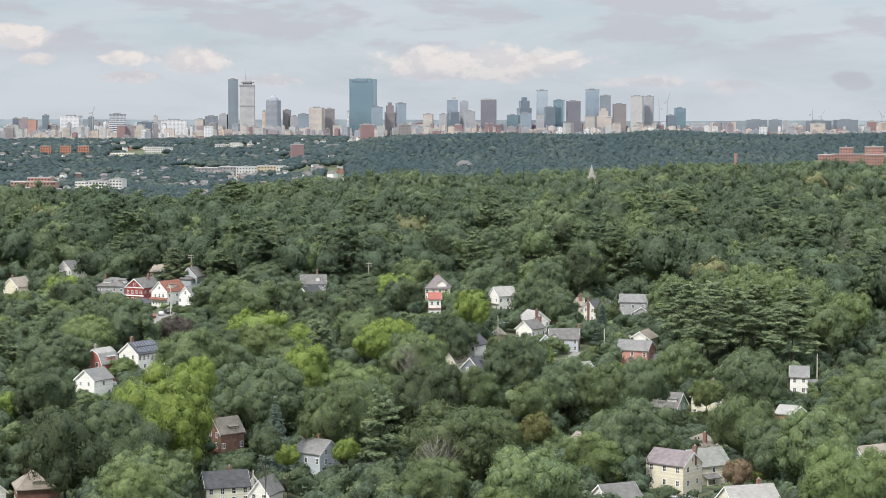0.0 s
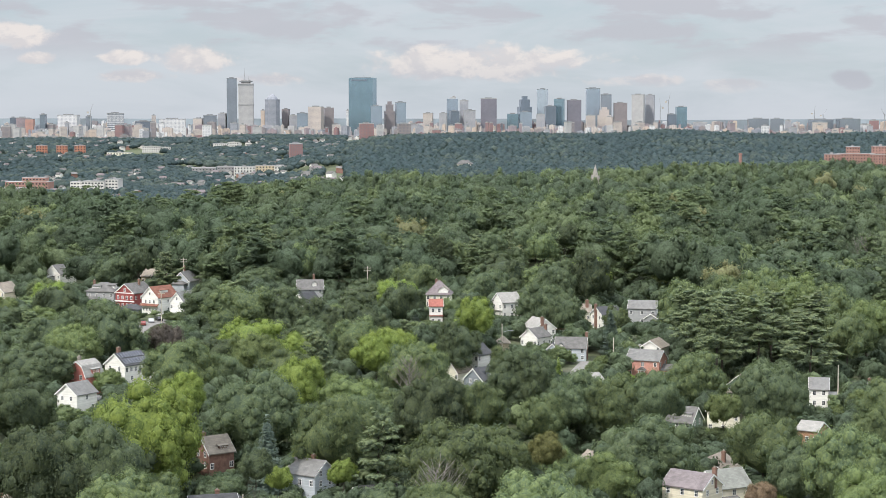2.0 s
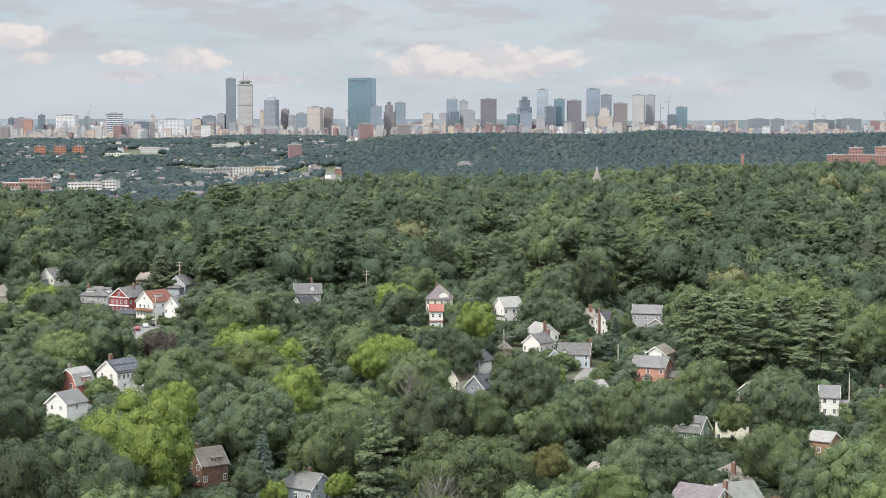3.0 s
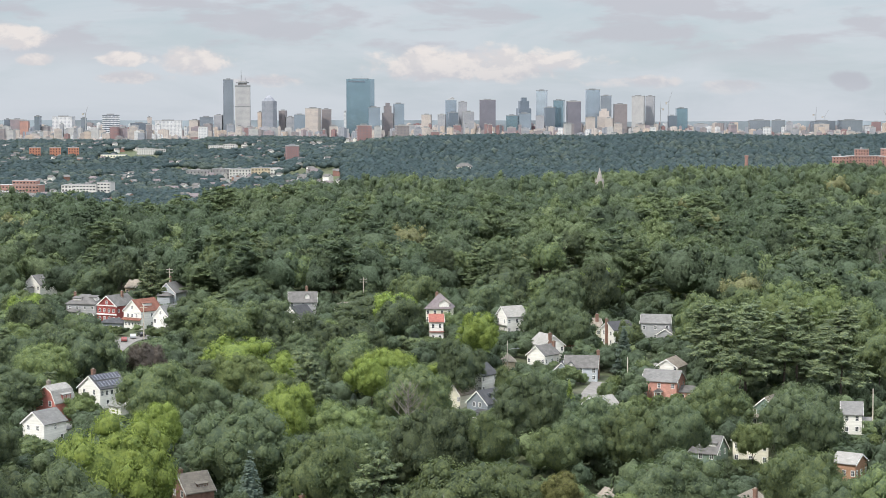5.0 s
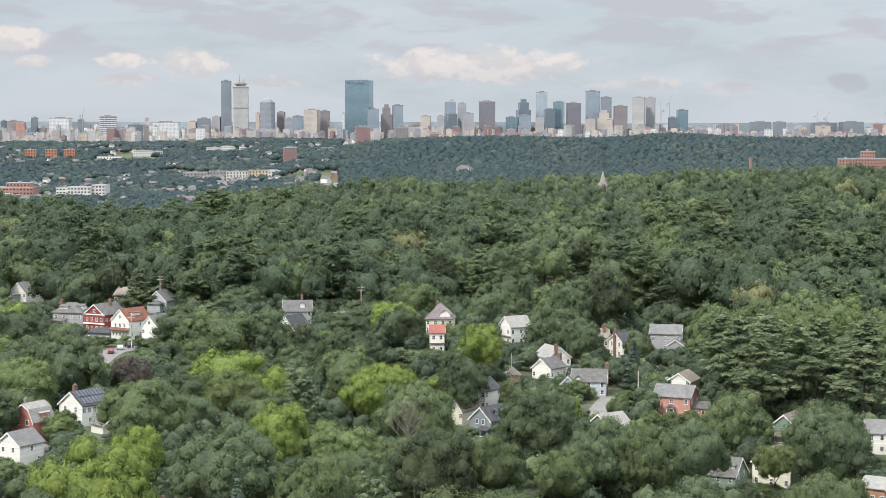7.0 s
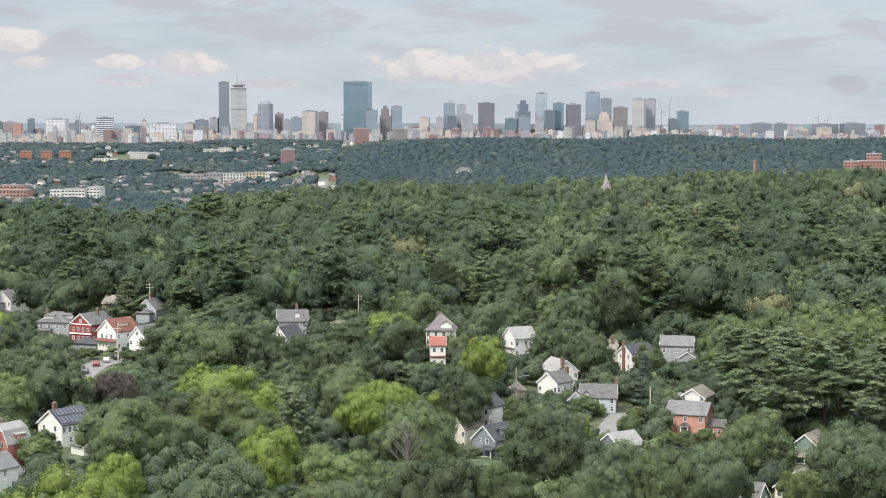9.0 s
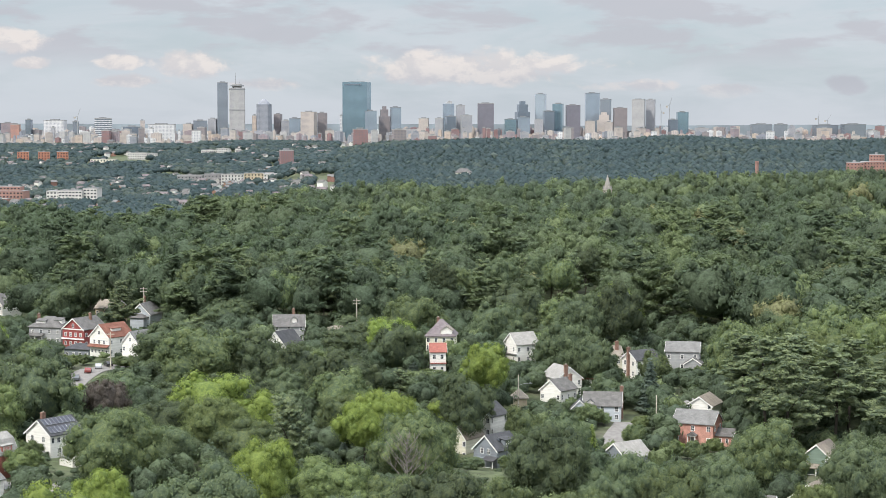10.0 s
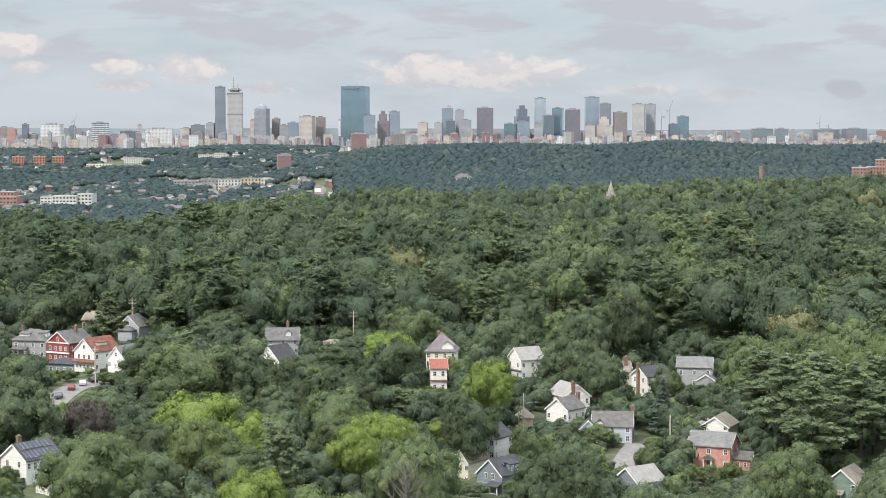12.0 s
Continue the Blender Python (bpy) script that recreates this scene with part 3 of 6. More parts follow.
# houses on the brow in front of the woods
ob = house(-50.0, 738, 10.2, 4, 9.6, 8.0, 5.0, "gable", 3.2, "x", "grey", "mid", "grey house with a broad weathered roof and small dormer")
two_floors(ob, 9.6, 8.0, 3)
chimney(ob, 1.4, 0.3, 6, 10.2)
dormer(ob, 1.6, -2.9, 5.9, 1.6, 1.3, 2.4, "white", "mid")
volume(ob, 2.4, 4.5, 2.6, "shed", 0.6, "x", "white", "grey", 6.0, 0)
ob = house(-50.0, 718, 8.6, -32, 7.6, 9.0, 3.0, "gable", 4.0, "y", "white", "dark", "white gabled cottage with a steep charcoal roof")
windows_on(ob, "front", 7.6, 9.0, (1.6,), 3)
window(ob, pose(0, -4.5, 4.4))
ob = house(-33.5, 742, 10.2, 0, 11.0, 6.5, 2.8, "hip", 1.6, "x", "white", "tan", "low white house with a shallow tan roof")
windows_on(ob, "front", 11.0, 6.5, (1.4,), 4)
ob = house(-1.8, 676, 14.4, -6, 8.0, 8.0, 4.6, "hip", 4.6, "x", "ivory", "mauve", "ivory house with a steep mauve roof and front gable")
windows_on(ob, "front", 8.6, 8.0, (1.5, 3.6), 4)
dormer(ob, 1.8, -3.9, 4.6, 3.2, 1.7, 4.0, "white", "tan")
chimney(ob, -1.0, 0.5, 6, 9.6)
ob = house(-2.9, 651, 11.4, 3, 4.2, 5.4, 6.2, "gable", 1.9, "x", "white", "scarlet", "narrow white house with a bright red roof")
windows_on(ob, "front", 4.2, 5.4, (1.4, 4.8), 2, spread=0.5)
part("pent_roof", boxes((-2.3, 2.3, -3.1, -2.7, 2.9, 3.2)), ROOF["scarlet"], ob)
ob = house(-14.5, 604, 5.6, 20, 6.4, 5.4, 3.2, "gable", 2.4, "x", "ivory", "grey", "small house with a grey roof deep in the trees", seen=False)

# the hill on the street of porches
ob = house(-132.0, 770, 5.8, -14, 11.5, 9.0, 5.6, "hip", 3.4, "x", "grey", "mid", "pale grey three-decker with dormers and porches")
two_floors(ob, 11.5, 9.0, 4)
dormer(ob, -2.2, -3.2, 6.3, 3.4, 1.3, 2.8, "white", "mid", shed=True)
dormer(ob, 3.6, -2.0, 6.6, 2.6, 1.3, 2.6, "white", "mid", shed=True)
chimney(ob, -4.8, 1.0, 4, 9.6)
porch(ob, -5.4, -0.5, -6.4, -4.5, 2.9, "mid")
ob = house(-119.5, 763, 5.5, -30, 9.0, 11.5, 6.2, "gable", 3.4, "y", "red", "mid", "barn red house with white porch bands and a grey roof")
windows_on(ob, "front", 9.0, 11.5, (1.5, 4.4), 4, spread=0.7)
window(ob, pose(0, -5.75, 7.3))
windows_on(ob, "right", 9.0, 11.5, (1.5, 4.4), 4)
part("belt_trim", boxes((-4.7, 4.7, -6.1, -5.75, 2.8, 3.25), (-4.7, 4.7, -5.95, -5.75, 6.0, 6.35)), TRIM, ob)
chimney(ob, 1.2, 1.5, 7, 11.0)
ob = house(-116.5, 741, 4.2, -20, 9.0, 6.0, 3.2, "hip", 1.7, "x", "slate", "dark", "low dark-roofed bungalow by the street")
windows_on(ob, "front", 9.0, 6.0, (1.6,), 4)
ob = house(-102.8, 717, 8.4, -35, 8.0, 10.5, 6.0, "gable", 3.6, "y", "white", "rust", "white gabled house with a rust red roof")
windows_on(ob, "front", 8.0, 10.5, (1.5,), 5, spread=0.75, scale=0.85)
windows_on(ob, "front", 8.0, 10.5, (4.4,), 3, spread=0.5)
window(ob, pose(0, -5.25, 7.2), 0.9)
windows_on(ob, "right", 8.0, 10.5, (1.5, 4.4), 3)
part("pent_roof", prism([(-6.3, 2.8), (-5.2, 3.5), (-5.2, 3.7), (-6.3, 3.0)], -4.3, 4.3, "x"), ROOF["rust"], ob)
dormer(ob, 2.6, -0.5, 6.9, 4.0, 1.4, 2.6, "white", "rust", shed=True, face=90)
ob = house(-92.0, 702, 8.0, -28, 5.8, 9.0, 6.2, "gable", 3.2, "y", "white", "grey", "tall narrow white gabled house")
windows_on(ob, "front", 5.8, 9.0, (1.5, 4.4), 2)
window(ob, pose(0, -4.5, 7.2), 0.9)
windows_on(ob, "right", 5.8, 9.0, (1.5, 4.4), 3)
ob = house(-103.5, 792, 8.0, -16, 7.4, 10.0, 5.6, "gable", 3.6, "y", "blue", "grey", "pale blue gabled house with a grey roof")
windows_on(ob, "front", 7.4, 10.0, (1.5, 4.4), 3)
window(ob, pose(0, -5.0, 6.8))
chimney(ob, -1.5, 2.0, 7, 11.2)
volume(ob, 5.0, 3.0, 4.6, "hip", 1.4, "x", "blue", "mid", 0, -6.3)
ob = house(-117.0, 800, 8.8, -20, 8.0, 8.0, 6.0, "gable", 2.6, "x", "tan", "tan", "tan house half hidden among trees", seen=False)
windows_on(ob, "front", 8.0, 8.0, (1.5, 4.4), 3)
ob = house(-159.5, 822, 8.4, -30, 8.0, 10.0, 5.6, "gable", 3.6, "y", "white", "mid", "white gabled house with a shed dormer")
windows_on(ob, "front", 8.0, 10.0, (1.5, 4.4), 3)
dormer(ob, 2.5, 0, 6.4, 5.0, 1.4, 2.6, "white", "mid", shed=True, face=90)
volume(ob, 5.0, 5.0, 3.6, "shed", 1.0, "y", "grey", "mid", -1.5, -7.0)
ob = house(-170.0, 764, 6.6, -26, 7.6, 9.0, 5.2, "gable", 3.4, "y", "cream", "tan", "cream gabled house with a tan roof")
windows_on(ob, "front", 7.6, 9.0, (1.5, 4.3), 2)
chimney(ob, -3.4, 1.0, 4, 9.2)
ob = house(-229.0, 1000, 13.0, -20, 12.0, 13.0, 7.0, "gable", 3.4, "y", "white", "pale", "white house on the edge of the woods")
windows_on(ob, "front", 12.0, 13.0, (1.5, 4.4), 4)
ob = house(-117.0, 628, 3.8, 60, 8.0, 6.0, 3.2, "gable", 3.0, "x", "darkbrick", "rust", "brown house with a rusty roof behind trees", seen=False)

# the lower left lots
ob = house(-90.3, 493, 7.0, 60, 7.4, 6.4, 5.0, "gable", 2.5, "x", "white", "grey", "white clapboard house with a plain grey gabled roof")
windows_on(ob, "left", 7.4, 6.4, (1.6, 4.0), 2, spread=0.42, scale=0.85)
windows_on(ob, "front", 7.4, 6.4, (4.0,), 1, scale=0.85)
window(ob, pose(2.2, -3.2, 1.5))
volume(ob, 6.0, 4.0, 2.4, "shed", 0.5, "x", "ivory", "grey", 6.4, 0.5)
ob = house(-92.4, 516, 8.8, 60, 6.8, 6.0, 4.5, "gambrel", 3.7, "x", "coral", "pale", "coral red house with a pale grey gambrel roof")
windows_on(ob, "left", 6.8, 6.0, (1.6, 4.2), 2, spread=0.45)
windows_on(ob, "front", 6.8, 6.0, (1.6,), 3)
dormer(ob, 0.6, -2.9, 4.5, 3.0, 1.5, 2.2, "coral", "pale", shed=True)
chimney(ob, -1.6, 0.6, 6, 9.3, material=STONE)
ob = house(-88.0, 555, 6.0, 53, 9.6, 8.0, 5.2, "gable", 3.0, "x", "white", "dark", "white house with solar panels on its dark roof")
windows_on(ob, "front", 9.6, 8.0, (4.0,), 6, spread=0.85)
window(ob, pose(-2.2, -4.0, 1.6)), window(ob, pose(2.6, -4.0, 1.6))
windows_on(ob, "left", 9.6, 8.0, (1.6, 4.2), 2, spread=0.45)
chimney(ob, -2.6, 0.8, 6, 9.7, 1.0)
slope = math.degrees(math.atan2(3.0, 4.0))
rail_mesh = mesh_of("panel_frame", boxes((-0.50, -0.47, -0.98, 0.98, -0.03, 0.06), (0.47, 0.50, -0.98, 0.98, -0.03, 0.06), (-0.47, 0.47, -0.98, -0.95, -0.03, 0.06)), STEEL)
panel_mesh = mesh_of("solar_panel", boxes((-0.47, 0.47, -0.95, 0.95, 0, 0.05)), SOLAR)
for i in range(8):
    for j in range(2):
        v = -3.0 + 2.02 * j
        cell = part("solar_panel", panel_mesh, None, ob, at=pose(-3.85 + 1.1 * i, v, 5.2 + (4.0 + v) * 0.75 + 0.30, slope, 0, 0))
        part("panel_frame", rail_mesh, None, cell)
porch(ob, 0.5, 3.5, -6.0, -4.0, 2.6, "grey")
ob = house(-79.5, 540, 5.8, 40, 7.0, 5.6, 2.8, "gable", 2.2, "y", "white", "moss", "white garage with a mossy roof")
ob = house(-64.5, 574, 4.4, 30, 8.0, 8.0, 5.2, "gable", 2.8, "x", "white", "tan", "white house with a tall brick chimney behind maples", seen=False)
windows_on(ob, "front", 8.0, 8.0, (1.6, 4.2), 3)
chimney(ob, -4.5, -1.0, -1, 9.6, 1.1)
ob = house(-53.5, 566, 4.6, 10, 9.0, 7.0, 4.4, "gable", 2.6, "x", "red", "grey", "dark red house hidden behind maples", seen=False)
windows_on(ob, "front", 9.0, 7.0, (1.6,), 3)
ob = house(-50.5, 441, 2.4, 40, 6.4, 6.0, 4.4, "gable", 3.2, "x", "darkbrick", "tan", "brown house with a tan gabled roof and chimney")
windows_on(ob, "left", 6.4, 6.0, (1.6, 4.0), 2, spread=0.45)
windows_on(ob, "front", 6.4, 6.0, (1.6,), 2)
dormer(ob, 0.8, -2.5, 4.2, 2.4, 1.5, 2.2, "darkbrick", "tan", shed=True)
chimney(ob, -2.4, 0.5, 4, 8.6)
ob = house(-28.5, 427, 1.4, -36, 8.0, 7.0, 3.4, "gable", 2.6, "x", "blue", "grey", "pale blue house with a weathered grey roof")
windows_on(ob, "right", 8.0, 7.0, (1.5, 3.6), 2, spread=0.45)
windows_on(ob, "front", 8.0, 7.0, (1.7,), 3)
chimney(ob, 0.6, 0.3, 4, 7.0)
ob = house(-46.8, 407, -3.2, 18, 9.4, 7.2, 4.2, "gable", 2.8, "x", "ivory", "dark", "ivory house with a charcoal roof and brick chimney")
windows_on(ob, "front", 9.4, 7.2, (1.5, 3.4), 4)
chimney(ob, 1.0, 0.3, 5, 8.0)
volume(ob, 2.6, 4.6, 4.2, "gable", 1.8, "y", "white", "dark", 6.0, 1.0)
ob = house(-88.0, 411, -4.6, 18, 9.0, 8.2, 4.4, "hip", 3.8, "x", "darkbrick", "tan", "brown brick house with a mottled tan roof")
windows_on(ob, "left", 9.0, 8.2, (1.5, 4.2), 3, spread=0.6)
dormer(ob, 0.4, -3.6, 4.4, 3.4, 1.6, 2.4, "ivory", "tan", shed=True)
chimney(ob, -2.0, 1.0, 6, 9.6, 1.0)
ob = house(-97.5, 404, -4.0, 30, 7.0, 7.0, 4.4, "gable", 3.2, "y", "white", "moss", "white gabled house with mossy roof at the lot's corner")
windows_on(ob, "front", 7.0, 7.0, (1.6,), 2)
ob = house(-14.5, 416, -2.6, 25, 9.0, 7.0, 4.0, "gable", 2.6, "x", "tan", "dark", "tan house with a dark roof beneath the trees", seen=False)
ob = house(-37.5, 402, -4.2, -20, 4.6, 7.0, 4.6, "gable", 3.0, "y", "white", "grey", "white gabled house with a front porch")
windows_on(ob, "front", 4.6, 7.0, (1.6, 4.0), 2, spread=0.5)
porch(ob, -2.3, 2.3, -5.2, -3.5, 2.7, "grey")

# the lower right lots
ob = house(50.2, 413, -0.6, -40, 9.6, 7.4, 5.4, "gable", 2.5, "x", "cream", "mauve", "cream house with a gabled mauve-grey roof")
windows_on(ob, "front", 9.6, 7.4, (1.5, 4.4), 3, spread=0.7)
windows_on(ob, "right", 9.6, 7.4, (1.5, 4.4), 2, spread=0.5)
window(ob, pose(4.8, 0, 6.4, 0, 0, 90), 0.8)
chimney(ob, 4.6, 1.2, 5, 9.2)
ob = house(58.8, 428, -3.4, 28, 9.0, 7.6, 5.2, "gable", 3.2, "x", "cream", "moss", "cream gabled house with a mossy grey roof")
windows_on(ob, "front", 9.0, 7.6, (1.5, 4.2), 3)
windows_on(ob, "left", 9.0, 7.6, (1.5, 4.2), 2)
porch(ob, -3.0, 0.5, -5.7, -3.8, 2.6, "mid")
deck = thing("rooftop_deck", pose(50.0, 392, -3.6, 0, 0, -12), "flat-roofed brown building with roof units", "building", "houses of the suburb")
part("wall", boxes((-6.5, 6.5, -4.5, 4.5, -2, 3.4)), WALL["darkbrick"], deck)
part("roof", boxes((-6.7, 6.7, -4.7, 4.7, 3.4, 3.7)), ROOF["dark"], deck)
for u, v in ((-2.4, 0.5), (0.6, 1.2), (2.2, -0.8)):
    part("roof_unit", boxes((u - 0.8, u + 0.8, v - 0.6, v + 0.6, 3.7, 4.8), (u - 0.9, u + 0.9, v - 0.7, v + 0.7, 4.3, 4.4)), STEEL, deck)
ob = house(62.5, 388, -3.4, 18, 10.5, 8.0, 4.8, "gable", 3.0, "x", "ivory", "pale", "ivory house with a pale broad roof")
windows_on(ob, "front", 10.5, 8.0, (1.5, 4.0), 4)
chimney(ob, 2.5, 0.4, 5, 9.0)
ob = house(58.8, 507, -1.4, -28, 10.4, 8.0, 4.4, "gable", 3.4, "x", "green", "mid", "sage house with three shed dormers in a grey roof")
windows_on(ob, "front", 10.4, 8.0, (1.5, 3.6), 4)
windows_on(ob, "right", 10.4, 8.0, (1.5, 4.2), 2, spread=0.4)
for u in (-3.3, 0.0, 3.3):
    dormer(ob, u, -2.6, 5.1, 2.6, 1.3, 3.0, "white", "mid", shed=True)
chimney(ob, -4.5, 1.0, 4, 9.6, 1.5, STONE)
ob = house(73.0, 510, -0.4, -34, 9.0, 10.5, 5.6, "gable", 3.4, "y", "ivory", "tan", "ivory gabled house behind a thin tree")
windows_on(ob, "front", 9.0, 10.5, (1.5, 4.2), 3)
windows_on(ob, "left", 9.0, 10.5, (1.5, 4.2), 3)
ob = house(75.0, 470, -1.6, -36, 8.0, 9.0, 5.2, "gable", 2.8, "y", "cream", "grey", "cream house with a grey roof among oaks")
windows_on(ob, "front", 8.0, 9.0, (1.5, 4.2), 3)
ob = house(60.0, 449, -3.4, -30, 8.0, 9.0, 4.8, "gable", 3.0, "y", "darkbrick", "tan", "brown house with white porch posts", seen=False)
windows_on(ob, "front", 8.0, 9.0, (1.5, 4.0), 3)
chimney(ob, 2.0, 0, 5, 8.8)
porch(ob, -3.6, 3.6, -6.4, -4.5, 2.6, "grey")
ob = house(88.0, 482, 1.2, -34, 5.2, 6.6, 3.6, "gable", 1.7, "x", "umber", "pale", "orange brick house with a pale low roof")
windows_on(ob, "front", 5.2, 6.6, (1.5,), 3)
windows_on(ob, "right", 5.2, 6.6, (1.5,), 3)
ob = house(102.2, 547, 0.2, -10, 5.0, 7.4, 5.2, "gable", 2.6, "x", "white", "grey", "white house with a grey roof and side porch")
windows_on(ob, "front", 5.0, 7.4, (1.5, 4.2), 2, spread=0.5)
porch(ob, 2.7, 5.0, -3.7, -0.9, 3.4, "grey")
ob = house(118.5, 564, -1.4, 6, 8.8, 7.0, 3.0, "gable", 3.0, "x", "ivory", "grey", "low ivory house with a broad grey roof", seen=False)
windows_on(ob, "front", 8.8, 7.0, (1.5,), 3)
chimney(ob, 1.5, 0.4, 4, 6.9)
ob = house(85.0, 566, -1.0, -30, 6.8, 8.6, 5.0, "gable", 2.8, "y", "green", "tan", "sage green gabled house at the foot of the pines")
windows_on(ob, "front", 6.8, 8.6, (1.5, 4.1), 2)
porch(ob, -3.0, 0.6, -6.0, -4.3, 2.6, "tan")
ob = house(33.5, 446, -2.4, 30, 7.0, 7.0, 5.2, "gable", 2.6, "y", "white", "tan", "white gabled house glimpsed between oaks", seen=False)
windows_on(ob, "front", 7.0, 7.0, (1.5, 4.2), 2)
ob = house(36.0, 394, -4.0, 24, 8.0, 8.0, 4.8, "gable", 2.8, "x", "white", "mid", "white house with a columned porch beneath oaks", seen=False)
windows_on(ob, "front", 8.0, 8.0, (1.5, 4.0), 3)
porch(ob, -3.8, 3.8, -6.0, -4.0, 2.7, "rust")
ob = house(95.5, 424, -1.6, 28, 8.0, 8.0, 5.0, "gable", 3.0, "x", "blue", "tan", "pale blue house with a tan roof")
windows_on(ob, "front", 8.0, 8.0, (1.5, 4.0), 3)
dormer(ob, 0.5, -3.4, 5.2, 2.0, 1.3, 2.4, "white", "tan")


# ---------------------------------------------------------------- ground, street and paths
def ground_sheet():
    gx = np.concatenate([np.linspace(-2600, -340, 26)[:-1], np.linspace(-340, 340, 110), np.linspace(340, 2600, 26)[1:]])
    gy = np.concatenate([np.linspace(-600, 340, 16)[:-1], np.linspace(340, 860, 100)[:-1], np.linspace(860, 4990, 110)])
    X, Y = np.meshgrid(gx, gy)
    Z = land(X, Y)
    nx, ny = len(gx), len(gy)
    k = np.arange(nx * ny).reshape(ny, nx)
    quads = np.stack([k[:-1, :-1], k[:-1, 1:], k[1:, 1:], k[1:, :-1]], -1).reshape(-1, 4)
    me = bpy.data.meshes.new("ground")
    me.from_pydata(np.stack([X, Y, Z], -1).reshape(-1, 3).tolist(), [], quads.tolist())
    me.polygons.foreach_set("use_smooth", np.ones(len(quads), bool))
    me.materials.append(GRASS)
    return tagged(new("ground", me), "hilly ground of grass and leaf litter under trees", "ground", kind="structure")


def strip(name, path, wide, material, label, lift=0.12):
    """A paved strip that follows the land along a path of (x, y) points."""
    bm = bmesh.new()
    pts = []
    for (x0, y0), (x1, y1) in zip(path, path[1:]):
        n = max(2, int(math.hypot(x1 - x0, y1 - y0) / 3))
        pts += [(x0 + (x1 - x0) * i / n, y0 + (y1 - y0) * i / n) for i in range(n)]
    pts.append(path[-1])
    rows = []
    for i, (x, y) in enumerate(pts):
        dx, dy = pts[min(i + 1, len(pts) - 1)][0] - pts[max(i - 1, 0)][0], pts[min(i + 1, len(pts) - 1)][1] - pts[max(i - 1, 0)][1]
        l = math.hypot(dx, dy)
        row = []
        for s in (-1, -0.33, 0.33, 1):
            px, py = x - dy / l * s * wide / 2, y + dx / l * s * wide / 2
            row.append((px, py, float(land(px, py))))
        top = max(r[2] for r in row)
        rows.append([bm.verts.new((px, py, 0.5 * (pz + top) + lift)) for px, py, pz in row])
    for a, b in zip(rows, rows[1:]):
        for i in range(3):
            bm.faces.new((a[i], a[i + 1], b[i + 1], b[i]))
    edge = bmesh.ops.extrude_face_region(bm, geom=bm.faces[:])
    bmesh.ops.translate(bm, vec=(0, 0, -0.5), verts=[v for v in edge["geom"] if isinstance(v, bmesh.types.BMVert)])
    bmesh.ops.recalc_face_normals(bm, faces=bm.faces)
    return tagged(new(name, mesh_of(name, bm, material)), label, name, kind="structure")


ground_sheet()
STREET = ((-105, 628), (-103.5, 655), (-102, 680), (-95, 699), (-87, 712))
OPEN = [(x, y, float(land(x, y)) - 0.8, 4.5) for x, y in ((-103.5, 655), (-102.5, 668), (-101.5, 681), (-97, 694), (57, 583), (40.5, 598), (43.5, 609), (46, 621))]
strip("road", STREET, 8.0, ASPHALT, "grey asphalt residential street between houses")
strip("pavement", ((-92, 694), (-86, 684), (-84, 672)), 4.0, CONCRETE, "pale concrete sidewalk and driveway by the street")
strip("road", ((37.5, 586), (40, 595), (43, 606), (44.5, 612)), 5.5, ASPHALT, "asphalt street beside the brick house")
strip("path", ((58, 586), (56.5, 578)), 1.4, CONCRETE, "concrete front walk of the brick house", 0.2)
strip("path", ((86, 500), (100, 520), (118, 540)), 6.0, ASPHALT, "asphalt lane between lower houses")
strip("path", ((-82, 500), (-76, 512), (-74, 530)), 4.0, CONCRETE, "pale driveway beside white houses")


# ---------------------------------------------------------------- trees
BALLS = []
for level in (1, 2):
    ball = bmesh.new()
    bmesh.ops.create_icosphere(ball, subdivisions=level, radius=1.0)
    BALLS.append((np.array([v.co for v in ball.verts]), np.array([[v.index for v in f.verts] for f in ball.faces])))
    ball.free()


def leaf_mesh(name, leaves, cores, material, tones=None):
    """One mesh of small leaf triangles over the rounded leafy masses that carry them."""
    n = len(leaves) // 3
    verts, tris, at = [leaves], [np.arange(n * 3).reshape(-1, 3)], n * 3
    rough = np.random.default_rng(len(leaves))
    for c, r, level in cores:
        bv, bf = BALLS[level]
        verts.append(c + bv * r * rough.uniform(0.84, 1.12, (len(bv), 1)))
        tris.append(bf + at)
        at += len(bv)
    v, f = np.concatenate(verts), np.concatenate(tris)
    me = bpy.data.meshes.new(name)
    me.vertices.add(len(v))
    me.vertices.foreach_set("co", v.astype(np.float32).ravel())
    me.loops.add(f.size)
    me.loops.foreach_set("vertex_index", f.astype(np.int32).ravel())
    me.polygons.add(len(f))
    me.polygons.foreach_set("loop_start", (np.arange(len(f)) * 3).astype(np.int32))
    me.polygons.foreach_set("use_smooth", np.ones(len(f), bool))
    me.update(calc_edges=True)
    if tones is not None:
        me.attributes.new("tone", "FLOAT", "POINT").data.foreach_set("value", tones.astype(np.float32))
    me.materials.append(material)
    return me


